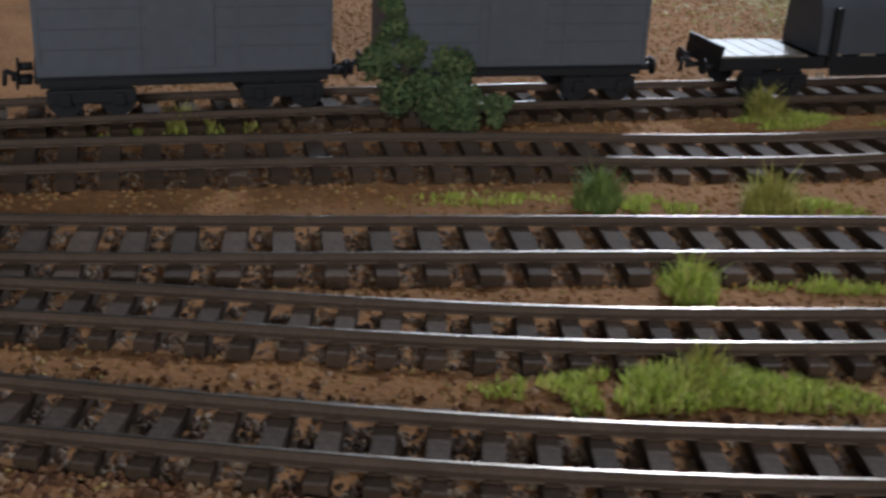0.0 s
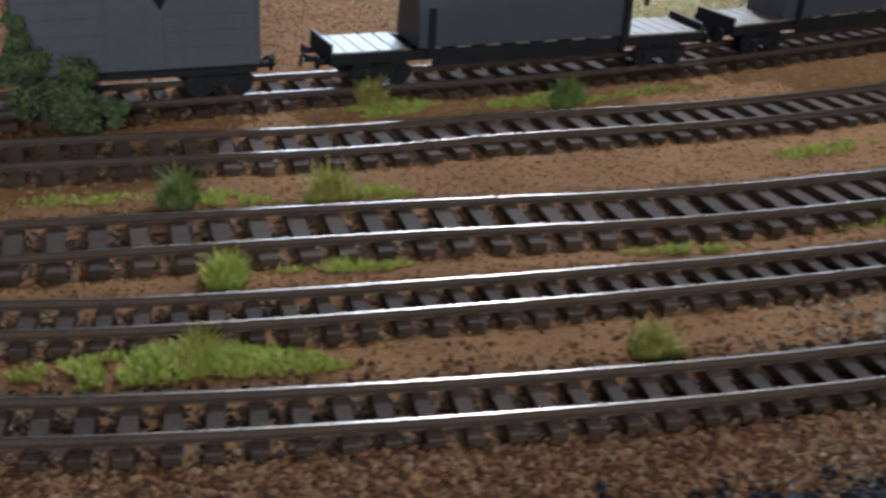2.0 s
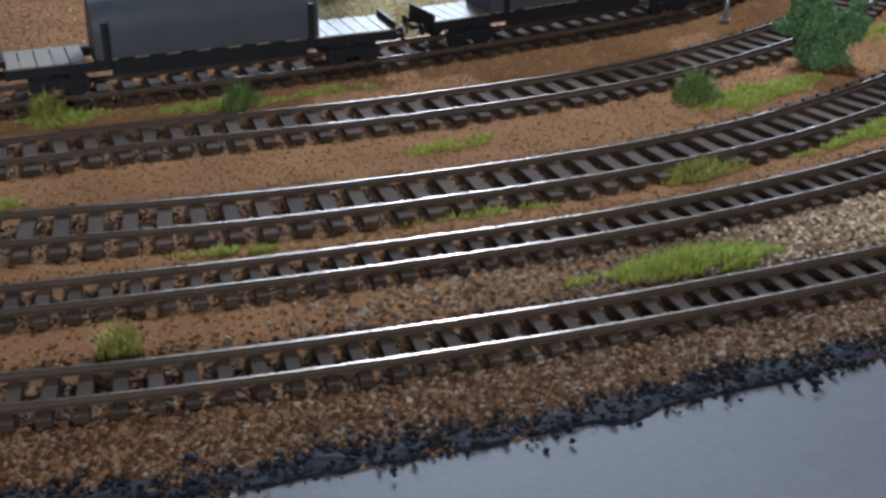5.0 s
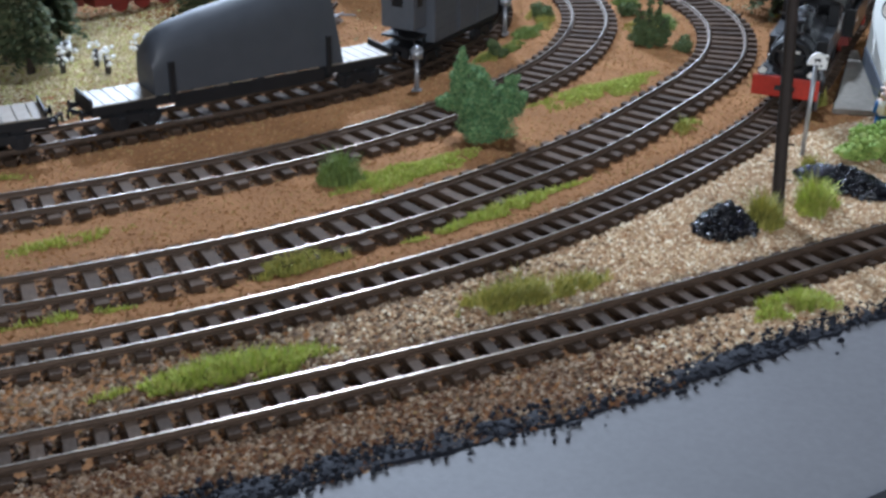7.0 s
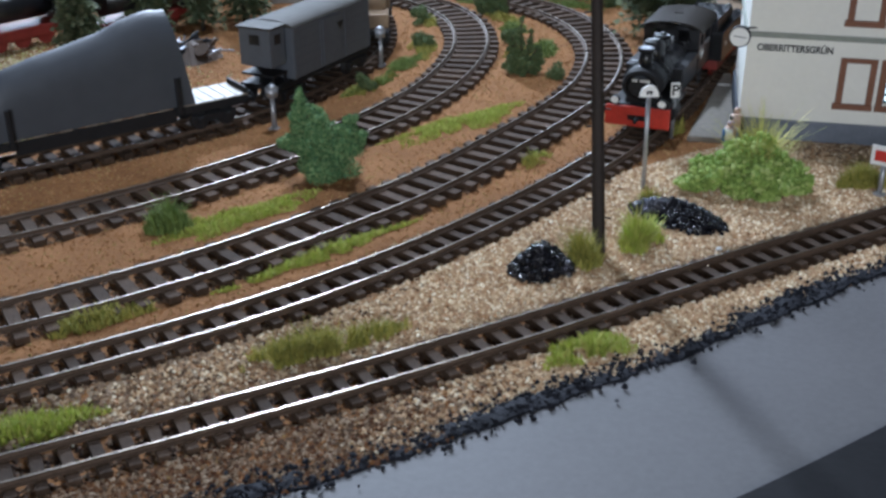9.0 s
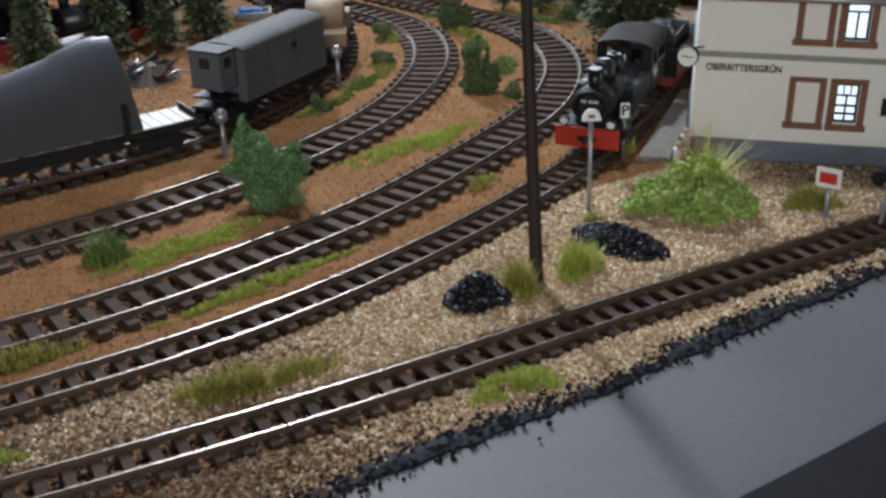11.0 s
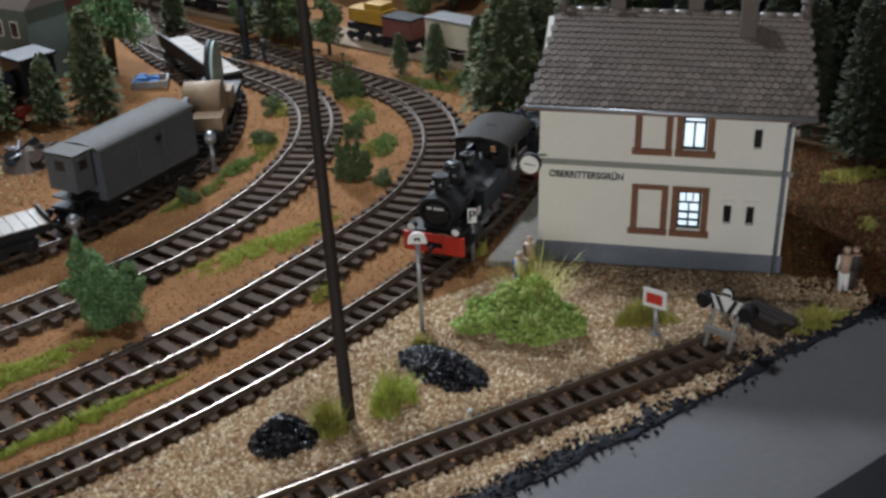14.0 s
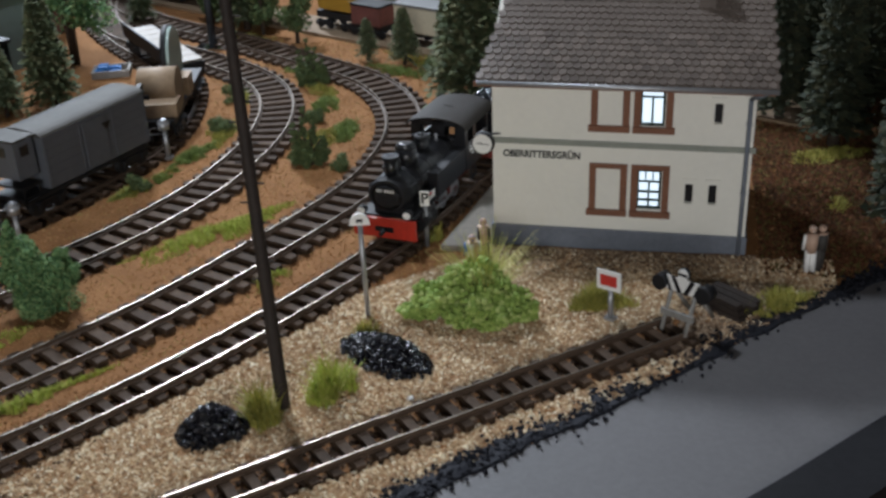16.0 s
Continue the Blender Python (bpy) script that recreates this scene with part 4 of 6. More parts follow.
for x, y, h, sd in ((-12.7, 9.4, 3.4, 34), (-17.3, 24.5, 3.2, 35)):
    fingers = [(fx, fy, h * top * k / 5, (0.24 - 0.035 * k) * h * 0.62) for fx, fy, top in ((0, 0, 1.0), (-0.65, 0.1, 0.72), (0.6, 0, 0.8), (0.2, -0.4, 0.55), (-0.35, -0.3, 0.6), (1.0, 0.2, 0.5)) for k in range(1, 6)]
    leafy("bush", x, y, fingers, DARKLEAF, sd, "dark green many-pointed bush inside the curve", "bush", 0.07, 420)
for x, y, r in ((-21.6, 20.6, 0.65), (-20.2, 14.2, 0.7), (-14.6, 16.6, 0.6), (-21.5, 5.0, 0.5), (-10.6, 8.9, 0.55), (-2.2, 17.5, 0.6), (-9.0, 27.5, 0.7), (-5.5, 28.6, 0.6)):
    leafy("shrub", x, y, [(0, 0, r * 0.7, r), (r * 0.6, 0, r * 0.5, r * 0.7)], DARKLEAF, int(x * y) + 900, "small dark green shrub on patchy turf", "shrub", 0.075, 420)


def pine(x, y, h, seed, wide=0.30, label="model pine tree with layered branches, green darkened as in shade", mat=None):
    rng = random.Random(seed)
    t = thing("pine_tree", x, y, ground_z(x, y), 0, label, "tree", "trees")
    rods("trunk", BARK, t, ((0, 0, -0.1), (0.02 * h, 0, h * 0.97), 0.035 * h, 0.006 * h), seg=8)
    verts, faces = [], []
    for _ in range(int(150 + 95 * h)):
        f = rng.random() ** 0.75
        z = h * (0.13 + 0.87 * f)
        reach = 0.62 * wide * h * (1 - f) ** 0.8 * rng.uniform(0.55, 1.08) + 0.05 * h
        a = rng.random() * 6.283
        d = Vector((math.cos(a), math.sin(a), rng.uniform(-0.35, 0.1)))
        side = Vector((-math.sin(a), math.cos(a), 0))
        for q in range(5):
            u = (0.25 + 0.75 * q / 4) * reach
            p = Vector((0, 0, z)) + d * u + Vector((0, 0, -0.10 * u * u / max(reach, 0.1)))
            w = 0.07 * h * rng.uniform(0.5, 1.1) * (1.15 - 0.5 * q / 4)
            k = len(verts)
            e = d * w * 0.9
            up = Vector((0, 0, rng.uniform(-0.5, 0.5) * w))
            for r in (p - e * 0.3, p + side * w * 0.55 + up, p + e, p - side * w * 0.55 - up):
                verts.append((r * S).to_tuple())
            faces += [(k, k + 1, k + 2), (k, k + 2, k + 3)]
    me = bpy.data.meshes.new("crown")
    me.from_pydata(verts, [], faces)
    me.materials.append(mat or SHADEDPINE)
    new("crown", me).parent = t
    return t


for k, (x, y, h) in enumerate(((-4.6, 19.5, 9.6), (17.4, 14.6, 10.0), (20.6, 9.6, 8.8), (23, 17, 10), (26, 12, 9), (-3.2, 25, 8.5), (-36.4, 16.4, 5.2), (-34.0, 18.6, 7.6), (-39.5, 14.0, 7.6), (-41.5, 8.5, 6.5), (-47.5, 0.5, 6.0), (-46.2, -5.0, 7.0), (-49.0, -3.0, 6.2),
                              (-37.5, 40.5, 5.0), (-27.2, 38.6, 8.5), (-11.4, 29.2, 4.2), (-8.0, 28.6, 5.0), (-5.6, 27.4, 7.5), (-14.4, 29.9, 3.2), (-1, 34, 9.5), (3, 37, 9), (10, 30, 10), (17, 34, 9), (30, 22, 10), (-47.5, 38, 7.5), (-51, 46, 9))):
    # Lit needle tone left of x = 6, shaded tone right of it.
    pine(x, y, h, 50 + k, (0.24 if k % 3 else 0.30) * (1 if x > 6 else 1.55), *(() if x > 6 else ("slender model conifer with drooping branches, lit olive-green needles", LITPINE)))
for x, y, h, sd in ((-31.0, 40.3, 4.0, 91), (-21.6, 35.0, 4.6, 92), (-25.2, 37.0, 4.6, 93), (-41, 50, 5, 94), (-15.5, 43, 4.5, 95)):
    t = leafy("tree", x, y, [(0, 0, 0.45 * h, 0.24 * h), (0.1, 0, 0.68 * h, 0.25 * h), (-0.1, 0.1, 0.86 * h, 0.17 * h)], DARKLEAF, sd, "round dark olive deciduous tree at the back", "tree", 0.16, 170, 0.16)
leafy("tree", -37.6, 28.5, [(0, 0, 4, 2.2), (0.6, 0, 6.2, 2.0), (-0.5, 0, 8.2, 1.7), (0, 0, 9.8, 1.2)], FOLIAGE, 96, "tall blue-green broadleaf tree by the houses", "tree", 0.2, 150, 0.3)


for k, (x, y, h) in enumerate(((-55, 12, 8), (-58, 16, 9), (-52, 28, 6), (-57, 40, 9), (-50, 41.5, 6.5), (-60, 48, 10), (-63, 30, 9), (-54, 50, 8), (-48, 57, 8.5), (-38, 58, 9), (-26, 54, 9), (-14, 49, 8.5), (-4, 43, 9), (2, 30, 8.0), (7, 25, 8.5), (13, 24, 9), (28, 28, 9.5), (33, 20, 9), (19.6, 3.4, 8.6), (24.5, 8.0, 9.2), (17.2, 21.5, 9.5), (14.6, 18.5, 9), (19.6, 20, 9.5))):
    pine(x, y, h, 150 + k, 0.26)


# ---- yard furniture ----
def coal_heap(x, y, ra, rb, h, turn, count, seed, label):
    t = thing("coal_heap", x, y, ground_z(x, y), turn, label, "coal heap")
    rng = random.Random(seed)

    def spot(g):
        r, a = math.sqrt(g.random()), g.random() * 6.283
        return ra * r * math.cos(a), rb * r * math.sin(a), h * (1 - r) ** 0.8 * g.uniform(0.75, 1.0) + 0.05
    pebbles("coal", COAL, t, [(*spot(rng), 0.17 * rng.uniform(0.6, 1.25)) for _ in range(count)], seed)
    bm = bmesh.new()
    bmesh.ops.create_cone(bm, cap_ends=True, segments=20, radius1=1, radius2=0.25, depth=1, matrix=Matrix.Translation((0, 0, h * 0.38)) @ Matrix.Diagonal((ra * 0.86, rb * 0.86, h * 0.8, 1)))
    part("core", bm, COAL, t)


coal_heap(-8.0, -17.3, 1.35, 1.15, 1.35, 35, 330, 5, "small heap of glossy black coal on gravel")
coal_heap(-2.7, -11.2, 2.4, 1.25, 0.95, -32, 460, 6, "long heap of glossy black coal on gravel")

pl = thing("timber_pole", -5.83, -15.3, 0, 0, "tall dark wooden line pole with climbing pegs", "pole")
bm = bmesh.new()
rod(bm, (0, 0, -0.3), (-1.25, 2.46, 22), 0.28, 0.18, 14)
part("post", bm, WOOD, pl, smooth=False)
for k in range(26):
    z = 1.6 + k * 0.75
    bm = bmesh.new()
    s = -1 if k % 2 else 1
    rod(bm, (-0.057 * z + s * 0.2, 0.112 * z, z), (-0.057 * z + s * 0.5, 0.112 * z - 0.05, z), 0.04, 0.04, 6)
    part("climbing_peg", bm, WOOD, pl)

pebbles("white_pebble", WHITE, None, [(-0.95, -14.2, 0.1, 0.17)], 3, "thing", "single white pebble lying on the gravel", "pebble")
hs = thing("whistle_sign", -4.4, -7.8, 0, 12, "half-round white whistle sign on a grey post", "sign")
rods("post", METAL, hs, ((0, 0, -0.1), (0, 0, 4.7), 0.11))
bm = bmesh.new()
ring = [bm.verts.new((0.44 * math.cos(a), -0.14, 4.5 + 0.56 * math.sin(a))) for a in [math.pi * k / 14 for k in range(15)]]
back = [bm.verts.new((v.co.x, -0.04, v.co.z)) for v in ring]
bm.faces.new(ring)
bm.faces.new(back[::-1])
for i in range(15):
    bm.faces.new((ring[i], back[i], back[(i + 1) % 15], ring[(i + 1) % 15]))
bmesh.ops.recalc_face_normals(bm, faces=bm.faces)
part("sign_plate", bm, WHITE, hs)
boxes("sign_mark", DARK, hs, (0, -0.15, 4.74, 0.28, 0.02, 0.10), (-0.09, -0.15, 4.67, 0.07, 0.02, 0.13), (0.09, -0.15, 4.67, 0.07, 0.02, 0.13))
ps = thing("letter_sign", -3.3, -0.4, 0, 12, "white board with black letter P on a post", "sign")
rods("post", METAL, ps, ((0, 0, -0.1), (0, 0, 2.2), 0.1))
boxes("sign_plate", WHITE, ps, (0, -0.12, 2.55, 0.46, 0.08, 0.80), bevel=0.02)
text_mesh("P", 0.78, DARK, ps, pose(0, -0.175 * S, 2.55 * S, 90, 0, 0), "letter")
boxes("sign_rim", DARK, ps, (0, -0.1, 2.55, 0.51, 0.05, 0.85))
rs = thing("stop_board", 6.25, -7.0, 0, -25, "red panel with white border on a grey post", "sign")
rods("post", METAL, rs, ((0, 0, -0.1), (0, 0, 1.6), 0.12))
boxes("base_plate", METAL, rs, (0, 0, 0.1, 0.5, 0.4, 0.1))
boxes("sign_plate", WHITE, rs, (0, -0.16, 2.0, 1.15, 0.08, 0.92), bevel=0.02)
boxes("red_panel", SIGNRED, rs, (0, -0.21, 2.0, 0.78, 0.03, 0.5))

bx, by, bh = on_line("A", 9.6, -7.4, -0.6)
bs = thing("buffer_stop", bx, by, TOP, bh + 18, "timber buffer stop with black and white chevron board", "buffer stop")
bs.scale = (0.95, 0.92, 0.98)
for s in (-1, 1):
    rods("leg", WEATHERED, bs, ((-0.75, s * 0.62, -0.2), (0.15, s * 0.62, 1.75), 0.11, 0.11), seg=4)
    rods("brace", WEATHERED, bs, ((1.6, s * 0.62, -0.2), (0.15, s * 0.62, 1.5), 0.11, 0.11), seg=4)
    rods("buffer_head", MATTBLACK, bs, ((0.35, s * 1.15, 1.72), (-0.3, s * 1.15, 1.72), 0.34, 0.36), seg=16)
boxes("crossbar", WEATHERED, bs, (-0.45, 0, 0.55, 0.16, 1.7, 0.3), bevel=0.03)
boxes("beam", MATTBLACK, bs, (0.1, 0, 1.72, 0.22, 2.6, 0.55), bevel=0.04)
boxes("chevron_board", WHITE, bs, (-0.05, 0, 1.78, 0.06, 1.7, 0.66))
for s in (-1, 1):
    bm = bmesh.new()
    for off in (0.02, 0.52):
        q = [(off + 0.0, 1.4), (off + 0.24, 1.4), (off + 0.62 if off < 0.3 else 0.84, 2.12 if off < 0.3 else 1.95), (off + 0.38 if off < 0.3 else 0.84, 2.12 if off < 0.3 else 2.12)]
        a = [bm.verts.new((-0.085, s * y, z)) for y, z in q]
        b = [bm.verts.new((-0.075, s * y, z)) for y, z in q]
        bm.faces.new(a)
        bm.faces.new(b[::-1])
        for i in range(4):
            bm.faces.new((a[i], b[i], b[(i + 1) % 4], a[(i + 1) % 4]))
    bmesh.ops.recalc_face_normals(bm, faces=bm.faces)
    part("chevron", bm, DARK, bs)
rods("signal_disc", WHITE, bs, ((-0.05, 0, 2.32), (-0.11, 0, 2.32), 0.27), seg=20)
boxes("disc_bar", DARK, bs, (-0.125, 0, 2.32, 0.02, 0.5, 0.12))
rods("disc_back", MATTBLACK, bs, ((0.08, 0, 2.32), (-0.05, 0, 2.32), 0.31), seg=20)
sp = thing("sleeper_stack", 10.7, -6.0, 0, bh + 8, "stack of old dark timber sleepers behind the stop", "timber stack")
for k in range(9):
    boxes("timber", WOOD, sp, (0.2 + 0.42 * (k % 4), 0.1 * (k % 3), 0.15 + 0.27 * (k // 4), 0.38, 2.6 - 0.2 * (k % 2), 0.25), bevel=0.03)
for x, y in ((-24.4, -2.7), (-21.7, 9.9)):
    lp = thing("point_lamp", x, y, 0, 0, "small grey mushroom lamp on a post", "lamp", "track lamps")
    rods("post", METAL, lp, ((0, 0, -0.1), (0, 0, 1.9), 0.16, 0.12))
    rods("lamp_head", METAL, lp, ((0, 0, 1.85), (0, 0, 2.35), 0.32, 0.36), ((0, 0, 2.35), (0, 0, 2.55), 0.36, 0.1))
    boxes("base_plate", METAL, lp, (0, 0, 0.05, 0.5, 0.5, 0.12))


def figure(x, y, turn, coat, legs, label, h=2.35):
    """A small painted model figure, one plain mesh."""
    bm = bmesh.new()
    for s in (-1, 1):
        rod(bm, (s * 0.14, 0, 0), (s * 0.12, 0, 0.48 * h), 0.13, 0.16, 8)
        rod(bm, (s * 0.30, 0, 0.80 * h), (s * 0.34, 0.08, 0.48 * h), 0.09, 0.08, 8)
    k1 = len(bm.faces)
    rod(bm, (0, 0, 0.44 * h), (0, 0, 0.82 * h), 0.25, 0.30, 10)
    k2 = len(bm.faces)
    bmesh.ops.create_icosphere(bm, subdivisions=2, radius=0.19, matrix=Matrix.Translation((0, 0, 0.92 * h)))
    bm.faces.ensure_lookup_table()
    for i, f in enumerate(bm.faces):
        f.material_index = 0 if i < k1 else 1 if i < k2 else 2
    ob = part("figurine", bm, legs, None, label, True, category="figurine")
    ob.data.materials.append(coat)
    ob.data.materials.append(SKIN)
    ob.matrix_world = pose(x * S, y * S, ground_z(x, y) * S, 0, 0, turn)


figure(-0.45, -3.2, 20, WHITE, BLUE, "small painted figurine in blue and white", 2.0)
figure(-0.15, -1.9, -30, DARKCLOTH, DARKCLOTH, "small dark-suited figurine beside the station", 2.3)
figure(14.9, -1.6, 10, SKIN, WHITE, "pale painted figurine standing beyond the station", 2.4)
figure(15.35, -1.35, 60, DARKCLOTH, DARKCLOTH, "dark painted figurine behind the pale one", 2.3)
# ---- rolling stock: x runs along the track, z from the rail's top ----
def wheelset(parent, x, r, g, mat=None):
    for s in (-1, 1):
        w = rods("wheel", mat or MATTBLACK, parent, ((x, s * (g / 2 - 0.12), r), (x, s * (g / 2 + 0.1), r), r, r), seg=20)
        rods("flange", mat or MATTBLACK, w, ((x, s * (g / 2 - 0.16), r), (x, s * (g / 2 - 0.11), r), r * 1.1, r * 1.1), seg=20)
    rods("axle", MATTBLACK, parent, ((x, -g / 2, r), (x, g / 2, r), 0.09))


def bogie(parent, x, g=2.1):
    bg = boxes("bogie", MATTBLACK, parent, (x, g / 2 + 0.22, 0.62, 2.5, 0.16, 0.42), (x, -g / 2 - 0.22, 0.62, 2.5, 0.16, 0.42), (x, 0, 0.75, 0.6, g + 0.3, 0.3), bevel=0.04)
    for d in (-0.75, 0.75):
        for s in (-1, 1):
            rods("wheel", MATTBLACK, bg, ((x + d, s * (g / 2 - 0.1), 0.52), (x + d, s * (g / 2 + 0.12), 0.52), 0.52, 0.52), seg=18)
            boxes("axle_box", MATTBLACK, bg, (x + d, s * (g / 2 + 0.34), 0.55, 0.34, 0.14, 0.36), bevel=0.03)


def coupler(parent, x, way):
    rods("coupler", MATTBLACK, parent, ((x, 0, 0.95), (x + way * 0.6, 0, 0.9), 0.1), ((x + way * 0.35, 0, 0.95), (x + way * 0.75, 0, 1.15), 0.08), ((x + way * 0.75, 0, 1.15), (x + way * 0.8, 0, 0.7), 0.07), seg=8)
    for s in (-1, 1):
        rods("buffer", MATTBLACK, parent, ((x, s * 0.85, 1.05), (x + way * 0.38, s * 0.85, 1.05), 0.13, 0.13), ((x + way * 0.38, s * 0.85, 1.05), (x + way * 0.45, s * 0.85, 1.05), 0.27, 0.27), seg=14)


def covered_van(x, y, length, label, cabin=False, seed=1, high=3.5):
    px, py, turn = on_line("E", x, y)
    t = thing("covered_wagon", px, py, TOP, turn, label, "goods wagon", "goods train")
    h2 = length / 2
    boxes("underframe", MATTBLACK, t, (0, 0, 1.12, length - 0.1, 2.3, 0.26), (0, 1.25, 1.0, length - 0.4, 0.1, 0.22), (0, -1.25, 1.0, length - 0.4, 0.1, 0.22), bevel=0.03)
    x0 = -h2 + (1.75 if cabin else 0.12)
    bl = h2 - 0.12 - x0
    cx = (x0 + h2 - 0.12) / 2
    body = boxes("body", GREY, t, (cx, 0, 1.25 + high / 2, bl, 2.9, high), bevel=0.05)
    n = 3
    for k in range(n + 1):
        for s in (-1, 1):
            boxes("rib", GREY, body, (x0 + 0.12 + (bl - 0.24) * k / n, s * 1.46, 1.25 + high / 2, 0.09, 0.06, high - 0.25))
    for s in (-1, 1):
        boxes("plank_line", TARP, body, *[(cx, s * 1.452, 1.45 + high * k / 6, bl - 0.2, 0.012, 0.03) for k in range(1, 6)])
        boxes("door", GREY, body, (cx - 0.2, s * 1.49, 1.25 + high * 0.5, bl * 0.22, 0.07, high - 0.4), bevel=0.02)
        bm = bmesh.new()
        tri = [(cx + 0.3, 1.25 + high * 0.78), (cx + 1.0, 1.25 + high * 0.78), (cx + 0.65, 1.25 + high * 0.62)]
        a = [bm.verts.new((q[0], s * 1.54, q[1])) for q in tri]
        b = [bm.verts.new((q[0], s * 1.50, q[1])) for q in tri]
        bm.faces.new(a)
        bm.faces.new(b[::-1])
        for i in range(3):
            bm.faces.new((a[i], a[(i + 1) % 3], b[(i + 1) % 3], b[i]))
        bmesh.ops.recalc_face_normals(bm, faces=bm.faces)
        part("triangle_mark", bm, DARK, body, "dark downward triangle mark")
    # A low arched roof.
    bm = bmesh.new()
    prof = [(1.52 * math.cos(a), 1.25 + high + 0.36 * math.sin(a)) for a in [math.pi * k / 10 for k in range(11)]]
    rings = [[bm.verts.new((xx, yy, zz)) for yy, zz in prof] for xx in (x0 - 0.08, h2 - 0.04)]
    for i in range(10):
        bm.faces.new((rings[0][i], rings[0][i + 1], rings[1][i + 1], rings[1][i]))
    bm.faces.new(rings[0])
    bm.faces.new(rings[1][::-1])
    bm.faces.new((rings[0][0], rings[1][0], rings[1][10], rings[0][10]))
    bmesh.ops.recalc_face_normals(bm, faces=bm.faces)
    part("roof", bm, VANROOF, t, "grey arched roof with a sheen")
    if cabin:
        cb = boxes("brake_cabin", GREY, t, (-h2 + 0.85, 0, 3.3, 1.35, 2.1, 2.1), bevel=0.04, label="grey brakeman's cabin")
        boxes("cabin_roof", VANROOF, cb, (-h2 + 0.85, 0, 4.42, 1.55, 2.35, 0.14), bevel=0.05)
        boxes("cabin_window", DARK, cb, (-h2 + 0.85, -1.055, 3.75, 0.55, 0.03, 0.55), (-h2 + 0.165, 0, 3.75, 0.03, 0.7, 0.55))
        boxes("cabin_step", MATTBLACK, t, (-h2 + 0.85, 0, 1.75, 1.3, 2.2, 0.12), (-h2 + 0.3, -1.0, 1.2, 0.1, 0.1, 1.2), (-h2 + 1.4, -1.0, 1.2, 0.1, 0.1, 1.2))
    for d in (-h2 + 1.6, h2 - 1.6):
        bogie(t, d)
    coupler(t, h2, 1)
    coupler(t, -h2, -1)
    return t


def flat_wagon(x, y, length, label, load, seed=3):
    px, py, turn = on_line("E", x, y)
    t = thing("flat_wagon", px, py, TOP, turn, label, "flat wagon", "goods train")
    h2 = length / 2
    boxes("underframe", MATTBLACK, t, (0, 1.2, 1.2, length, 0.16, 0.42), (0, -1.2, 1.2, length, 0.16, 0.42), (h2 - 0.1, 0, 1.2, 0.2, 2.5, 0.5), (-h2 + 0.1, 0, 1.2, 0.2, 2.5, 0.5), *[(-h2 + length * k / 9, 0, 1.15, 0.2, 2.4, 0.25) for k in range(1, 9)], bevel=0.03)
    boxes("truss", MATTBLACK, t, (0, 1.15, 0.85, length * 0.5, 0.12, 0.3), (0, -1.15, 0.85, length * 0.5, 0.12, 0.3))
    n = 26
    for k in range(n):
        if n * 0.19 < k < n * 0.80 and k % 2:
            continue
        boxes("deck_plank", DECK, t, (-h2 + length * (k + 0.5) / n, 0, 1.44, length / n * 0.92, 2.5, 0.08))
    for d in (-0.26, 0.26):
        for s in (-1, 1):
            boxes("stake", MATTBLACK, t, (d * length, s * 1.42, 2.15, 0.24, 0.16, 1.9), bevel=0.03)
            boxes("stake_socket", MATTBLACK, t, (d * length, s * 1.35, 1.25, 0.36, 0.2, 0.4))
    # The load: a bent sheet that tapers at one end.
    if load:
        bm = bmesh.new()
        rows = []
        a0, a1 = load
        for i in range(25):
            f = i / 24
            xx = a0 + (a1 - a0) * f
            tip = 0.5 * max(0.0, f - 0.6) if seed == 3 else 0.0
            hh = 1.45 + (5.0 * float(np.interp(f, (0, 0.03, 0.1, 0.25, 0.45, 0.62, 0.8, 0.9, 1), (0.42, 0.55, 0.63, 0.71, 0.79, 0.87, 0.97, 1.0, 0.98))) if seed == 3 else 2.6 * (1 - 0.10 * abs(2 * f - 1) ** 3)) + 0.06 * noise.noise((xx * 0.7, 3.0, seed))
            row = []
            for k in range(15):
                ang = math.pi * k / 14
                yy = 1.18 * math.cos(ang) * (1 + 0.03 * noise.noise((xx, k * 0.5, 1.0)))
                zz = 1.45 + (hh - 1.45) * math.sin(ang) ** 0.55
                row.append(bm.verts.new((xx - tip * (zz - 1.45) * 0.8, yy, zz)))
            rows.append(row)
        for r, q in zip(rows, rows[1:]):
            for k in range(14):
                bm.faces.new((r[k], r[k + 1], q[k + 1], q[k]))
            bm.faces.new((r[0], q[0], q[14], r[14]))
        bm.faces.new(rows[0])
        bm.faces.new(rows[-1][::-1])
        bmesh.ops.recalc_face_normals(bm, faces=bm.faces)
        ld = part("sheeted_load", bm, TARP, t, "smooth grey bent sheet load", True)
        ld.data.set_sharp_from_angle(angle=0.9)
    for d in (-h2 + 2.1, h2 - 2.1):
        bogie(t, d)
    coupler(t, h2, 1)
    coupler(t, -h2, -1)
    for s in (-1, 1):
        boxes("end_board", MATTBLACK, t, (s * (h2 - 0.06), 0, 1.62, 0.1, 2.4, 0.34))
    return t


covered_van(-58.5, -30.2, 8.8, "grey covered goods wagon with a triangle mark", seed=1)
covered_van(-66.2, -36.8, 8.8, "grey covered goods wagon next to a bush", seed=2)
flat_wagon(-46.3, -20.05, 17.2, "long black flat wagon with a grey sheeted load", (-4.9, 4.9), 2)
flat_wagon(-32.6, -7.7, 16.6, "long black flat wagon with tapering grey load", (-5.1, 5.3), 3)
covered_van(-25.0, 4.6, 9.8, "grey covered wagon with a brakeman's cabin", True, 4, 2.95)
px, py, turn = on_line("E", -24.4, 16.4)
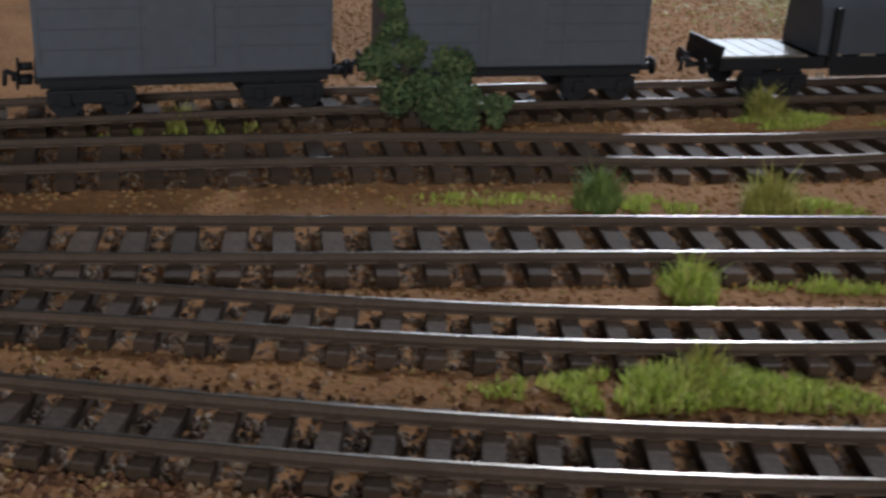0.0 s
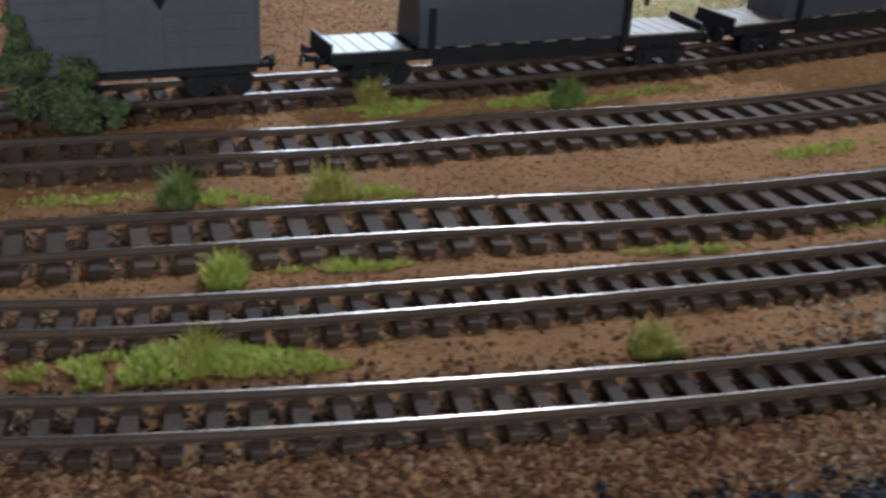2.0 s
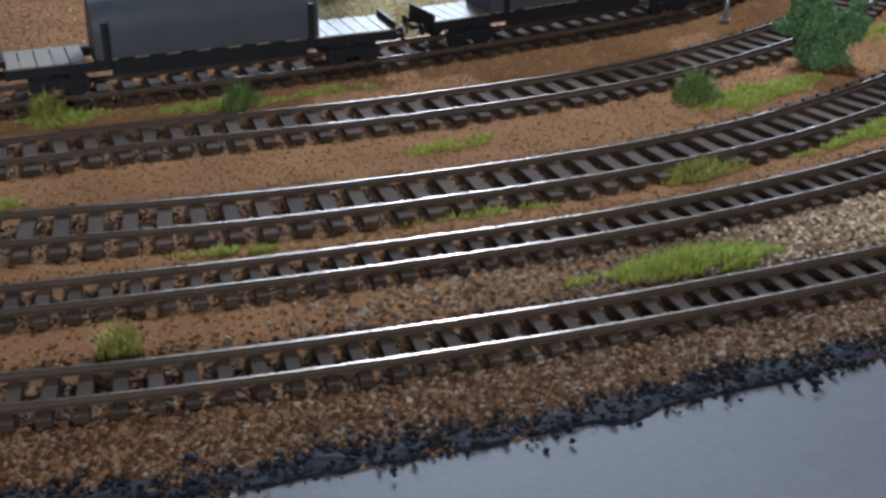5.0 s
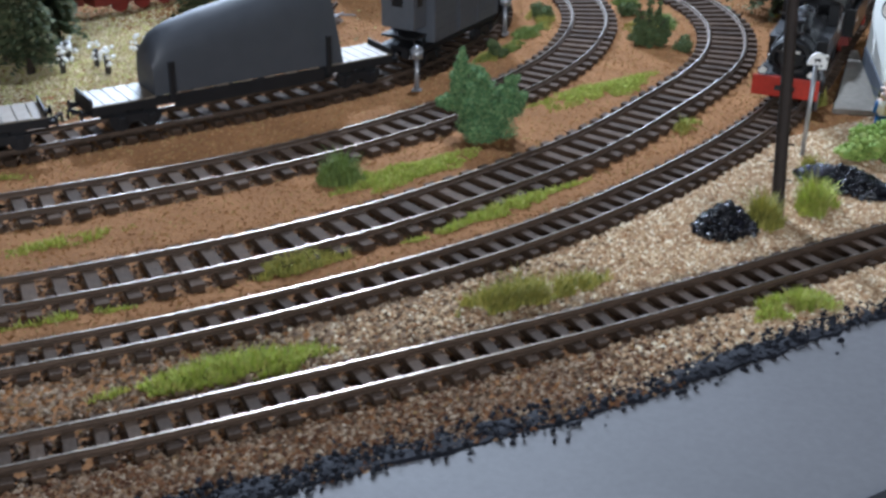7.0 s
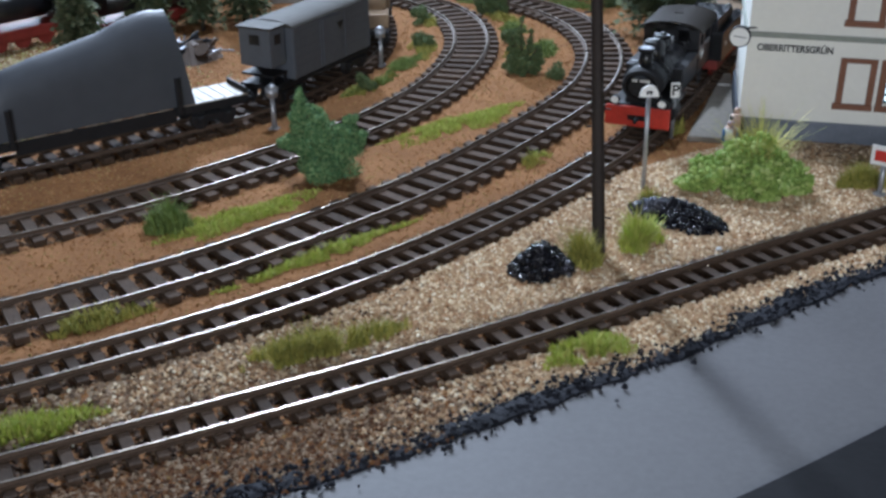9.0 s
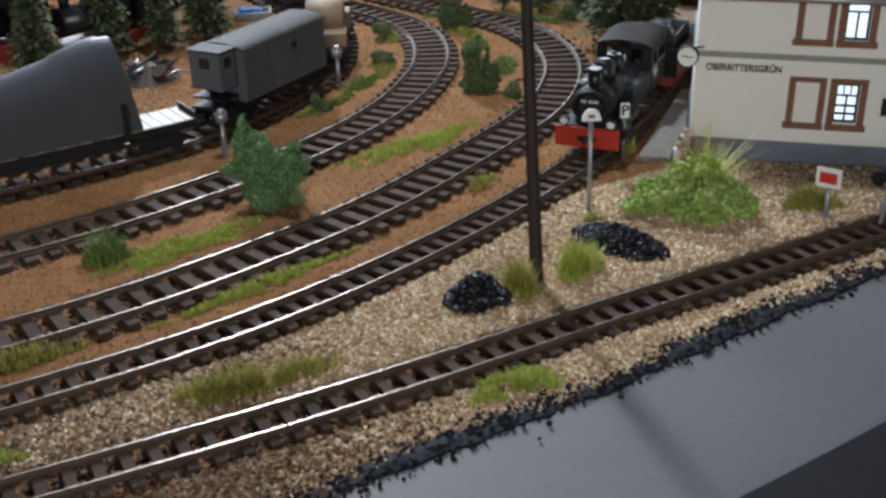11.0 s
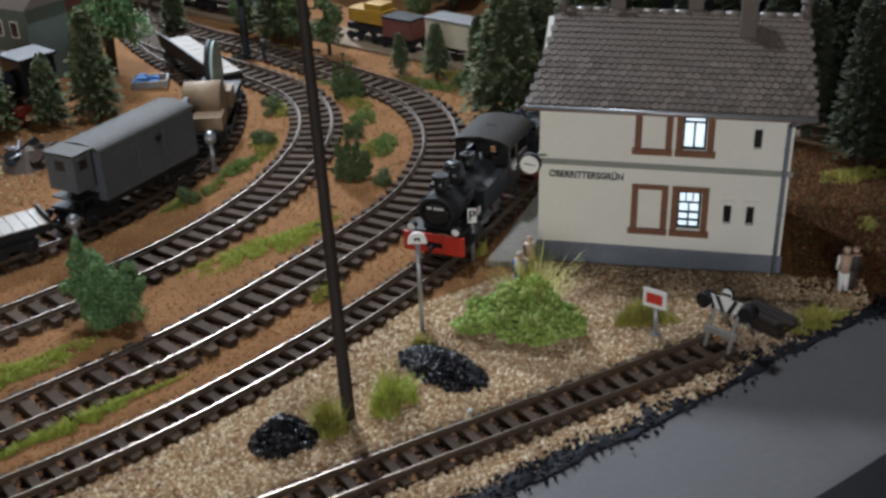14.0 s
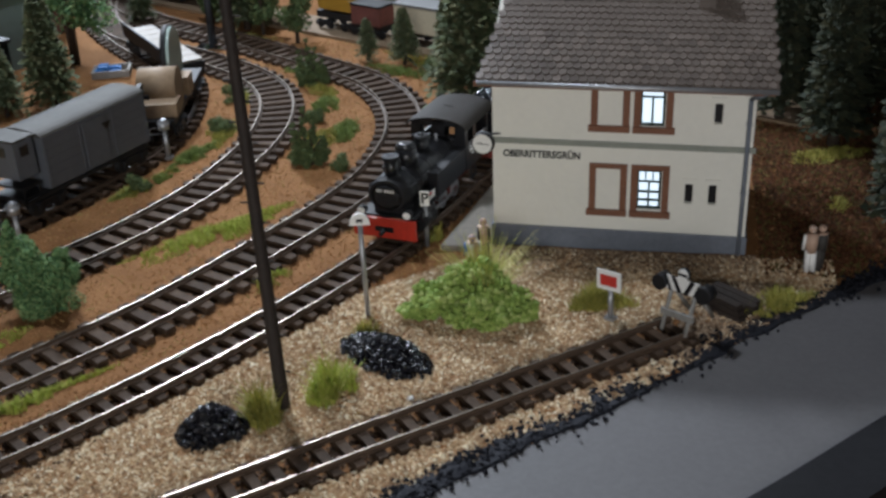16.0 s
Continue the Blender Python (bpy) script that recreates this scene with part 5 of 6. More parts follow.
t = thing("machinery_wagon", px, py, TOP, turn, "black flat wagon carrying a brown hooded machine", "flat wagon", "goods train")
boxes("underframe", MATTBLACK, t, (0, 0, 1.2, 11.0, 2.4, 0.4), bevel=0.04)
rods("hood", CRATE, t, ((-2.6, -1.2, 2.6), (-2.6, 1.2, 2.6), 1.35, 1.35), seg=20, label="brown rounded machine hood")
boxes("hood_front", CRATE, t, (-4.3, -0.2, 1.9, 1.7, 2.4, 0.9), bevel=0.05)
boxes("crate", CRATE, t, (0.2, -1.0, 2.0, 1.6, 0.8, 1.2), bevel=0.03)
rods("pale_disc", IRIDESCENT, t, ((1.6, -0.35, 3.3), (1.6, -0.15, 3.3), 2.1, 2.1), seg=32, label="pale greenish glossy disc")
rods("disc_back", MATTBLACK, t, ((1.6, -0.15, 3.3), (1.6, 0.2, 3.3), 2.2, 2.2), seg=32)
boxes("cross_arm", MATTBLACK, t, (-0.6, 0.7, 2.0, 7.0, 0.5, 1.2), (-4.6, 0.9, 2.6, 1.4, 0.3, 1.6), bevel=0.04)
for d in (-3.6, 3.6):
    bogie(t, d)
px, py, turn = on_line("E", -29.5, 27.4)
t = thing("flat_wagon", px, py, TOP, turn, "long black flat wagon with pale grey boards", "flat wagon", "goods train")
boxes("underframe", MATTBLACK, t, (0, 0, 1.2, 12.0, 2.4, 0.4), (0, 1.2, 1.7, 12.0, 0.14, 0.9), bevel=0.04)
for k in range(8):
    boxes("deck_plank", DECK, t, (-5.2 + k * 1.48, 0, 1.5, 1.4, 2.2, 0.16))
for d in (-4, 4):
    bogie(t, d)


# ---- steam locomotive and tender: the front is at x = 0, the rest behind it ----
def on_chord(x, y, ahead, length):
    """A vehicle's front on the running track and the heading from there to its rear."""
    ax, ay, _ = on_line("B", x, y, ahead)
    bx, by, _ = on_line("B", x, y, ahead + length)
    return ax, ay, math.degrees(math.atan2(by - ay, bx - ax))


lx, ly, lh = on_chord(-5.5, -1.5, 0, 9.6)
lo = thing("steam_locomotive", lx, ly, TOP, lh + 184, "black narrow-gauge steam locomotive with red frame", "locomotive")
lo.scale = (0.98, 1.04, 0.88)
boxes("frame", DARKRED, lo, (-5.3, 0.62, 0.85, 10.0, 0.14, 0.6), (-5.3, -0.62, 0.85, 10.0, 0.14, 0.6), bevel=0.03, label="dark red side frames")
bb = boxes("buffer_beam", RED, lo, (-0.05, 0, 1.05, 0.16, 3.25, 1.2), bevel=0.06, label="bright red front buffer beam")
boxes("coupling_slot", DARK, bb, (0.05, 0, 1.0, 0.06, 0.95, 0.3))
rods("coupling", MATTBLACK, bb, ((0, 0, 0.95), (0.5, 0, 0.9), 0.12), seg=8)
for s in (-1, 1):
    lm = rods("headlamp", MATTBLACK, lo, ((-0.35, s * 1.18, 1.95), (-0.02, s * 1.18, 1.95), 0.22, 0.24), seg=16)
    rods("lens", WHITE, lm, ((-0.02, s * 1.18, 1.95), (0.01, s * 1.18, 1.95), 0.2, 0.2), seg=16, label="white lamp lens")
    cy = rods("cylinder", BLACK, lo, ((-1.1, s * 1.18, 0.95), (-2.6, s * 1.18, 0.95), 0.48, 0.48), seg=18)
    boxes("valve_chest", BLACK, cy, (-1.85, s * 1.15, 1.4, 1.4, 0.7, 0.45), bevel=0.05)
    boxes("cylinder_cover", MATTBLACK, cy, (-1.04, s * 1.18, 0.95, 0.1, 0.55, 0.55), bevel=0.08)
    for x in (-3.6, -5.2, -6.8):
        w = rods("driving_wheel", DARKRED, lo, ((x, s * 0.66, 0.55), (x, s * 0.86, 0.55), 0.56, 0.56), seg=22)
        rods("tyre", METAL, w, ((x, s * 0.84, 0.55), (x, s * 0.875, 0.55), 0.57, 0.57), seg=22)
        boxes("counterweight", DARKRED, w, (x, s * 0.89, 0.38, 0.5, 0.05, 0.3))
    rods("connecting_rod", METAL, lo, ((-2.5, s * 1.08, 0.95), (-5.2, s * 1.02, 0.45), 0.06), ((-3.6, s * 0.98, 0.45), (-6.8, s * 0.98, 0.45), 0.07), ((-3.3, s * 1.12, 1.3), (-4.6, s * 1.1, 0.75), 0.04), seg=8)
    tk = boxes("side_tank", BLACK, lo, (-5.15, s * 1.2, 2.35, 3.7, 0.56, 1.35), bevel=0.05)
    rods("filler_cap", BLACK, tk, ((-3.9, s * 1.2, 3.0), (-3.9, s * 1.2, 3.12), 0.17), seg=14)
    boxes("tank_rim", MATTBLACK, tk, (-5.15, s * 1.2, 3.05, 3.8, 0.62, 0.05))
    boxes("cab_step", MATTBLACK, lo, (-8.2, s * 1.35, 0.7, 0.7, 0.2, 0.06), (-8.5, s * 1.4, 1.05, 0.06, 0.08, 0.8), (-7.9, s * 1.4, 1.05, 0.06, 0.08, 0.8))
    boxes("sand_tag", WHITE, lo, (-2.75, s * 1.30, 1.95, 0.95, 0.03, 0.42), label="white and red printed tag")
    boxes("tag_mark", SIGNRED, lo, (-2.6, s * 1.32, 2.08, 0.5, 0.02, 0.1))
boxes("running_board", MATTBLACK, lo, (-3.9, 0, 1.62, 7.2, 2.9, 0.1), bevel=0.02)
bo = rods("boiler", BLACK, lo, ((-1.9, 0, 2.75), (-7.2, 0, 2.75), 0.94, 0.94), seg=32)
rods("boiler_band", BLACK, bo, *[((x, 0, 2.75), (x - 0.1, 0, 2.75), 0.965, 0.965) for x in (-2.6, -3.9, -5.2, -6.5)], seg=32)
sm = rods("smokebox", MATTBLACK, lo, ((-0.55, 0, 2.75), (-1.95, 0, 2.75), 1.0, 1.0), ((-0.47, 0, 2.75), (-0.56, 0, 2.75), 0.9, 1.0), seg=32)
dr = rods("smokebox_door", MATTBLACK, sm, ((-0.36, 0, 2.7), (-0.47, 0, 2.7), 0.55, 0.78), seg=32)
boxes("door_hinge", MATTBLACK, dr, (-0.36, 0.2, 2.95, 0.08, 1.1, 0.09), (-0.36, 0.2, 2.45, 0.08, 1.1, 0.09))
boxes("number_plate", DARK, dr, (-0.33, 0, 3.12, 0.04, 0.95, 0.26))
boxes("plate_bars", WHITE, dr, *[(-0.305, y, 3.12, 0.02, 0.09, 0.15) for y in (-0.36, -0.22, 0.02, 0.16, 0.30, 0.42)])
boxes("smokebox_saddle", MATTBLACK, lo, (-1.2, 0, 1.75, 1.1, 1.6, 0.5), bevel=0.06)
cm = rods("chimney", BLACK, lo, ((-1.2, 0, 3.6), (-1.2, 0, 4.7), 0.31, 0.34), ((-1.2, 0, 3.62), (-1.2, 0, 3.8), 0.46, 0.33), seg=22)
rods("chimney_rim", MATTBLACK, cm, ((-1.2, 0, 4.66), (-1.2, 0, 4.84), 0.43, 0.41), seg=22)
rods("chimney_bore", DARK, cm, ((-1.2, 0, 4.84), (-1.2, 0, 4.845), 0.3, 0.3), seg=22)
bl = rods("bell", BLACK, lo, ((-1.95, 0, 3.6), (-1.95, 0, 4.0), 0.12, 0.12), ((-1.95, 0, 3.95), (-1.95, 0, 4.3), 0.27, 0.12), ((-1.95, 0, 4.3), (-1.95, 0, 4.48), 0.06, 0.1), seg=14)
dm = rods("steam_dome", BLACK, lo, ((-3.0, 0, 3.5), (-3.0, 0, 4.6), 0.54, 0.54), ((-3.0, 0, 4.6), (-3.0, 0, 4.78), 0.54, 0.44), ((-3.0, 0, 4.78), (-3.0, 0, 4.86), 0.44, 0.2), seg=26)
sd = rods("sand_dome", BLACK, lo, ((-4.9, 0, 3.5), (-4.9, 0, 4.45), 0.36, 0.36), ((-4.9, 0, 4.45), (-4.9, 0, 4.6), 0.42, 0.34), ((-4.9, 0, 4.6), (-4.9, 0, 4.72), 0.2, 0.1), seg=20)
rods("safety_valve", METAL, lo, ((-6.3, 0.2, 3.6), (-6.3, 0.2, 4.1), 0.07), ((-6.3, -0.2, 3.6), (-6.3, -0.2, 4.1), 0.07), seg=8)
rods("handrail", MATTBLACK, lo, ((-0.7, 1.0, 3.15), (-6.9, 1.0, 3.15), 0.035), ((-0.7, -1.0, 3.15), (-6.9, -1.0, 3.15), 0.035), seg=6)
boxes("air_pump", MATTBLACK, lo, (-2.2, -1.0, 2.2, 0.5, 0.4, 0.9), bevel=0.08)
# Cab with open windows.
cab = boxes("cab", BLACK, lo, (-8.7, 1.46, 2.35, 3.3, 0.08, 1.5), (-8.7, -1.46, 2.35, 3.3, 0.08, 1.5), (-7.05, 0, 2.5, 0.08, 2.9, 1.8), (-8.7, 0, 1.66, 3.4, 2.9, 0.12))
for s in (-1, 1):
    boxes("cab_pillar", BLACK, cab, (-7.2, s * 1.46, 3.7, 0.36, 0.08, 1.25), (-8.35, s * 1.46, 3.7, 0.4, 0.08, 1.25), (-10.2, s * 1.46, 3.7, 0.3, 0.08, 1.25), (-8.7, s * 1.46, 4.24, 3.3, 0.08, 0.2))
    boxes("window_frame", METAL, cab, (-7.86, s * 1.47, 3.13, 0.62, 0.1, 0.05), (-9.3, s * 1.47, 3.13, 1.5, 0.1, 0.05))
    boxes("side_plate", WHITE, cab, (-7.9, s * 1.51, 2.92, 0.8, 0.02, 0.06), *[(-7.6 - 0.14 * k, s * 1.51, 2.68, 0.09, 0.02, 0.16) for k in range(6)], (-8.0, s * 1.51, 2.42, 0.3, 0.02, 0.1), label="pale illegible number lettering")
boxes("cab_front", BLACK, cab, (-7.05, 0, 4.0, 0.08, 0.7, 1.2), (-7.05, 1.2, 4.0, 0.08, 0.5, 1.2), (-7.05, -1.2, 4.0, 0.08, 0.5, 1.2), (-7.05, 0, 4.45, 0.08, 2.8, 0.3))
boxes("cab_back", BLACK, cab, (-10.35, 1.1, 2.9, 0.08, 0.7, 2.6), (-10.35, -1.1, 2.9, 0.08, 0.7, 2.6), (-10.35, 0, 4.35, 0.08, 2.8, 0.5))
bm = bmesh.new()
prof = [(1.68 * math.cos(a), 4.3 + 0.62 * math.sin(a)) for a in [math.pi * k / 16 for k in range(17)]]
rings = [[bm.verts.new((x, y, z + dz)) for y, z in prof] for x, dz in ((-6.65, 0), (-10.8, 0), (-10.8, -0.08), (-6.65, -0.08))]
for r, q in zip(rings, rings[1:] + rings[:1]):
    for k in range(16):
        bm.faces.new((r[k], r[k + 1], q[k + 1], q[k]))
bmesh.ops.recalc_face_normals(bm, faces=bm.faces)
rf = part("cab_roof", bm, ROOFBLACK, lo, "dark satin arched cab roof", True)
rf.data.set_sharp_from_angle(angle=0.8)
boxes("roof_seam", ROOFBLACK, rf, (-8.7, 0, 4.93, 0.08, 0.5, 0.03))
boxes("backhead", MATTBLACK, cab, (-7.4, 0, 2.7, 0.6, 1.7, 1.8), bevel=0.2)

tx, ty, th_ = on_chord(-5.5, -1.5, 10.75, 5.6)
te = thing("tender", tx, ty, TOP, th_ + 180, "black coal tender with red underframe", "tender")
te.scale = (0.98, 1.0, 0.88)
boxes("frame", DARKRED, te, (-3.05, 0, 0.95, 6.0, 2.5, 0.6), bevel=0.04, label="red tender underframe")
boxes("rear_beam", RED, te, (-6.12, 0, 0.95, 0.14, 2.9, 0.8), bevel=0.04)
tank = boxes("tank", BLACK, te, (-3.05, 0, 2.2, 6.0, 2.9, 1.9), bevel=0.06)
boxes("tank_deck", MATTBLACK, tank, (-3.05, 0, 3.165, 5.9, 2.8, 0.03))
for s in (-1, 1):
    boxes("side_plate", WHITE, tank, (-0.9, s * 1.46, 2.3, 0.3, 0.02, 0.3))
boxes("coal_bunker", BLACK, te, (-2.1, 1.05, 3.6, 3.9, 0.08, 0.85), (-2.1, -1.05, 3.6, 3.9, 0.08, 0.85), (-4.05, 0, 3.6, 0.08, 2.1, 0.85), (-0.15, 0, 3.45, 0.08, 2.1, 0.55), bevel=0.02)
rng = random.Random(3)
pebbles("coal", COAL, te, [(rng.uniform(-3.95, -0.25), rng.uniform(-0.98, 0.98), rng.uniform(3.75, 4.02), rng.uniform(0.08, 0.16)) for _ in range(420)], 3, "stuff", "load of glossy black coal")
boxes("coal_core", COAL, te, (-2.1, 0, 3.45, 3.8, 2.05, 0.6))
rods("water_hatch", BLACK, te, ((-5.1, 0, 3.15), (-5.1, 0, 3.3), 0.4), ((-5.1, 0, 3.3), (-4.4, 0, 3.33), 0.04), seg=18)
for s in (-1, 1):
    rods("rear_lamp", MATTBLACK, te, ((-6.0, s * 0.95, 2.9), (-6.45, s * 0.95, 2.9), 0.24, 0.26), seg=14)
rods("coupler", MATTBLACK, te, ((-6.1, 0, 0.95), (-6.9, 0, 0.9), 0.14), ((-6.7, 0, 0.9), (-7.0, 0, 1.25), 0.06), seg=8)
for x in (-1.1, -2.3, -3.9, -5.1):
    for s in (-1, 1):
        rods("wheel", DARKRED, te, ((x, s * 0.6, 0.4), (x, s * 0.8, 0.4), 0.42, 0.42), seg=18)


# ---- the far end of the layout ----
# The second one is made up: a black backdrop that darkens the far end.
for x, y, turn, w, h, lab in ((34, 31, 0, 52, 20, "black cabinet standing behind the layout"), (-38, 66, -28, 110, 18, "long black backdrop added to darken behind the parked coaches")):
    cb = thing("dark_backdrop", x, y, -4, turn, lab, "cabinet")
    boxes("back_panel", BLACKWOOD, cb, (0, 0.6, h / 2, w, 0.6, h))
    for z in (0.4, h * 0.62, h * 0.82, h - 0.3):
        boxes("shelf", BLACKWOOD, cb, (0, -0.8, z, w, 2.2, 0.5), bevel=0.05)
    for d in (-0.5, -0.17, 0.17, 0.5):
        boxes("upright", BLACKWOOD, cb, (d * (w - 0.6), -0.8, h / 2, 0.6, 2.2, h))


def far_coach(x, y, turn, length, mat, roof_mat, label, high=3.2):
    t = thing("railway_coach", x, y, 0.45, turn, label, "coach", "far train")
    boxes("underframe", MATTBLACK, t, (0, 0, 1.0, length, 2.4, 0.5))
    b = boxes("body", mat, t, (0, 0, 1.2 + high / 2, length, 2.9, high), bevel=0.12)
    boxes("roof", roof_mat, t, (0, 0, 1.2 + high + 0.15, length + 0.1, 2.9, 0.4), bevel=0.18)
    for k in range(int(length / 2)):
        for s in (-1, 1):
            boxes("coach_window", DARK, b, (-length / 2 + 1.2 + 2 * k, s * 1.46, 1.2 + high * 0.66, 0.9, 0.03, 0.8))
    for d in (-length / 3, length / 3):
        bogie(t, d)


far_coach(-32.4, 45.2, -28, 13, LIGHTGREY, WHITE, "pale grey coach with a bright white roof")
far_coach(-44.8, 51.8, -28, 13, LIGHTGREY, WHITE, "pale grey coach beyond the trees")
t = thing("far_track", -21.5, 39.4, 0, -28, label="distant track under the parked train", category="track", kind="structure")
boxes("track_bed", BALLAST, t, (0, 0, 0.05, 90, 4, 0.4))
yw = thing("crane_wagon", -18.6, 38.1, 0.3, -28, "yellow rail crane wagon among the trees", "wagon")
yw.scale = (0.72, 0.72, 0.72)
boxes("body", YELLOW, yw, (0, 0, 3.0, 5.5, 2.4, 1.6), (1.0, 0, 4.1, 2.6, 2.2, 0.9), bevel=0.15)
boxes("underframe", MATTBLACK, yw, (0, 0, 1.6, 6, 2.4, 0.7))
for d in (-1.9, 1.9):
    bogie(yw, d)
cv = thing("cream_goods_wagon", -9.9, 33.2, 0.3, -28, "cream covered goods wagon behind pines", "goods wagon")
cv.scale = (0.75, 0.75, 0.75)
boxes("body", CREAM, cv, (0, 0, 2.7, 8.5, 2.8, 2.6), bevel=0.08)
boxes("roof", LIGHTGREY, cv, (0, 0, 4.1, 8.7, 2.9, 0.35), bevel=0.15)
boxes("underframe", MATTBLACK, cv, (0, 0, 1.2, 8.5, 2.4, 0.5))
for d in (-2.8, 2.8):
    bogie(cv, d)
rw = thing("brown_goods_wagon", -15.5, 36.1, 0.3, -28, "dark red-brown goods wagon behind pines", "goods wagon")
rw.scale = (0.68, 0.68, 0.68)
boxes("roof", MATTBLACK, rw, (0, 0, 3.7, 4.7, 2.9, 0.3), bevel=0.12)
for d in (-1.4, 1.4):
    bogie(rw, d)
boxes("body", HOUSERED, rw, (0, 0, 2.5, 4.5, 2.8, 2.2), bevel=0.08)
boxes("underframe", MATTBLACK, rw, (0, 0, 1.2, 4.5, 2.4, 0.5))


def house(x, y, turn, w, d, h, mat, label, roof_h=2.5):
    t = thing("house", x, y, 0, turn, label, "house")
    wl = boxes("wall", mat, t, (0, 0, h / 2, w, d, h), bevel=0.04)
    bm = bmesh.new()
    a = [bm.verts.new(v) for v in ((-w / 2 - 0.4, -d / 2 - 0.4, h), (w / 2 + 0.4, -d / 2 - 0.4, h), (w / 2 + 0.4, d / 2 + 0.4, h), (-w / 2 - 0.4, d / 2 + 0.4, h), (-w / 2 - 0.4, 0, h + roof_h), (w / 2 + 0.4, 0, h + roof_h))]
    for q in ((0, 1, 5, 4), (2, 3, 4, 5), (1, 2, 5), (3, 0, 4), (3, 2, 1, 0)):
        bm.faces.new([a[i] for i in q])
    part("roof", bm, TILEBASE, t)
    for k in range(int(w // 1.8)):
        for z in (h * 0.3, h * 0.72):
            wd = boxes("window", WHITE, wl, (-w / 2 + 1.1 + 1.8 * k, -d / 2 - 0.03, z, 0.9, 0.08, 1.3))
            boxes("pane", DARK, wd, (-w / 2 + 1.1 + 1.8 * k, -d / 2 - 0.075, z, 0.7, 0.02, 1.1))


house(-46.5, 37.0, -25, 5.5, 5, 8.5, HOUSERED, "dark red brick house at the layout's back")
house(-43.6, 27.6, -20, 4.4, 4, 6.0, SHEDGREEN, "green-grey board shed beyond the sidings", 2.0)
bl_ = thing("blue_basin", -33.2, 25.8, 0.1, 20, "open timber tray heaped with small blue pieces", "basin")
boxes("rim", WEATHERED, bl_, (0, 0.95, 0.25, 2.6, 0.16, 0.5), (0, -0.95, 0.25, 2.6, 0.16, 0.5), (1.3, 0, 0.25, 0.16, 2, 0.5), (-1.3, 0, 0.25, 0.16, 2, 0.5))
rng = random.Random(12)
boxes("filling", BLUE, bl_, *[(rng.uniform(-0.9, 0.9), rng.uniform(-0.55, 0.55), 0.2 + 0.05 * k, 0.7, 0.5, 0.3) for k in range(8)], bevel=0.05)


def parked_loco(x, y, turn, label):
    t = thing("parked_locomotive", x, y, 0.4, turn, label, "locomotive", "parked locomotives")
    boxes("frame", DARKRED, t, (0, 0, 0.9, 9, 2.2, 0.7), bevel=0.05)
    rods("boiler", BLACK, t, ((-4, 0, 2.6), (1.5, 0, 2.6), 1.0, 1.0), seg=20)
    boxes("cab", BLACK, t, (2.9, 0, 2.9, 2.6, 2.7, 2.9), bevel=0.08)
    boxes("cab_roof", MATTBLACK, t, (2.9, 0, 4.45, 3.0, 3.0, 0.25), bevel=0.1)
    rods("chimney", BLACK, t, ((-3.3, 0, 3.4), (-3.3, 0, 4.6), 0.35, 0.4), seg=14)
    rods("dome", BLACK, t, ((-1.2, 0, 3.4), (-1.2, 0, 4.4), 0.5, 0.45), seg=14)
    for xx in (-2.6, -0.9, 0.8):
        for s in (-1, 1):
            rods("wheel", DARKRED, t, ((xx, s * 0.8, 0.55), (xx, s * 1.05, 0.55), 0.6, 0.6), seg=16)
    return t


parked_loco(-39.6, 15.2, 60, "black and red steam locomotive parked behind pines")
parked_loco(-46.5, 10.5, 58, "black and red steam locomotive in a rear siding")
parked_loco(-52.5, 3.5, 52, "dark red-framed locomotive parked by the trees")
parked_loco(-75.6, -45.6, 43, "black locomotive heading the goods train")
wc = thing("water_crane", -27.0, 32.9, 0, 0, "black water crane column beside a wet plate", "water crane")
rods("column", MATTBLACK, wc, ((-1.4, 1.0, 0), (-1.4, 1.0, 4.6), 0.34, 0.26), ((-1.4, 1.0, 4.6), (-1.4, 1.0, 5.0), 0.4, 0.1), seg=14)
boxes("wet_plate", MIRROR, wc, (-0.8, 0.3, 0.1, 3.2, 1.6, 0.12), bevel=0.05, label="shiny wet metal plate")
rods("valve_post", MATTBLACK, wc, ((0.6, -0.2, 0), (0.6, -0.2, 1.7), 0.16), seg=8)
for k, (x, y, z, m) in enumerate(((-50, 58, 12, BULB), (-44.5, 60, 11, AMBERBULB), (-33, 62, 12.5, GREENBULB), (-28, 63, 11.8, BULB))):
    lp = thing("yard_lamp", x, y, 0, 0, "thin yard lamp with a small glowing bulb", "lamp", "yard lamps")
    rods("mast", MATTBLACK, lp, ((0, 0, 0), (0, 0, z), 0.14, 0.08), seg=8)
    rods("bulb", m, lp, ((0, 0, z), (0, 0, z + 0.5), 0.3, 0.2), seg=10)
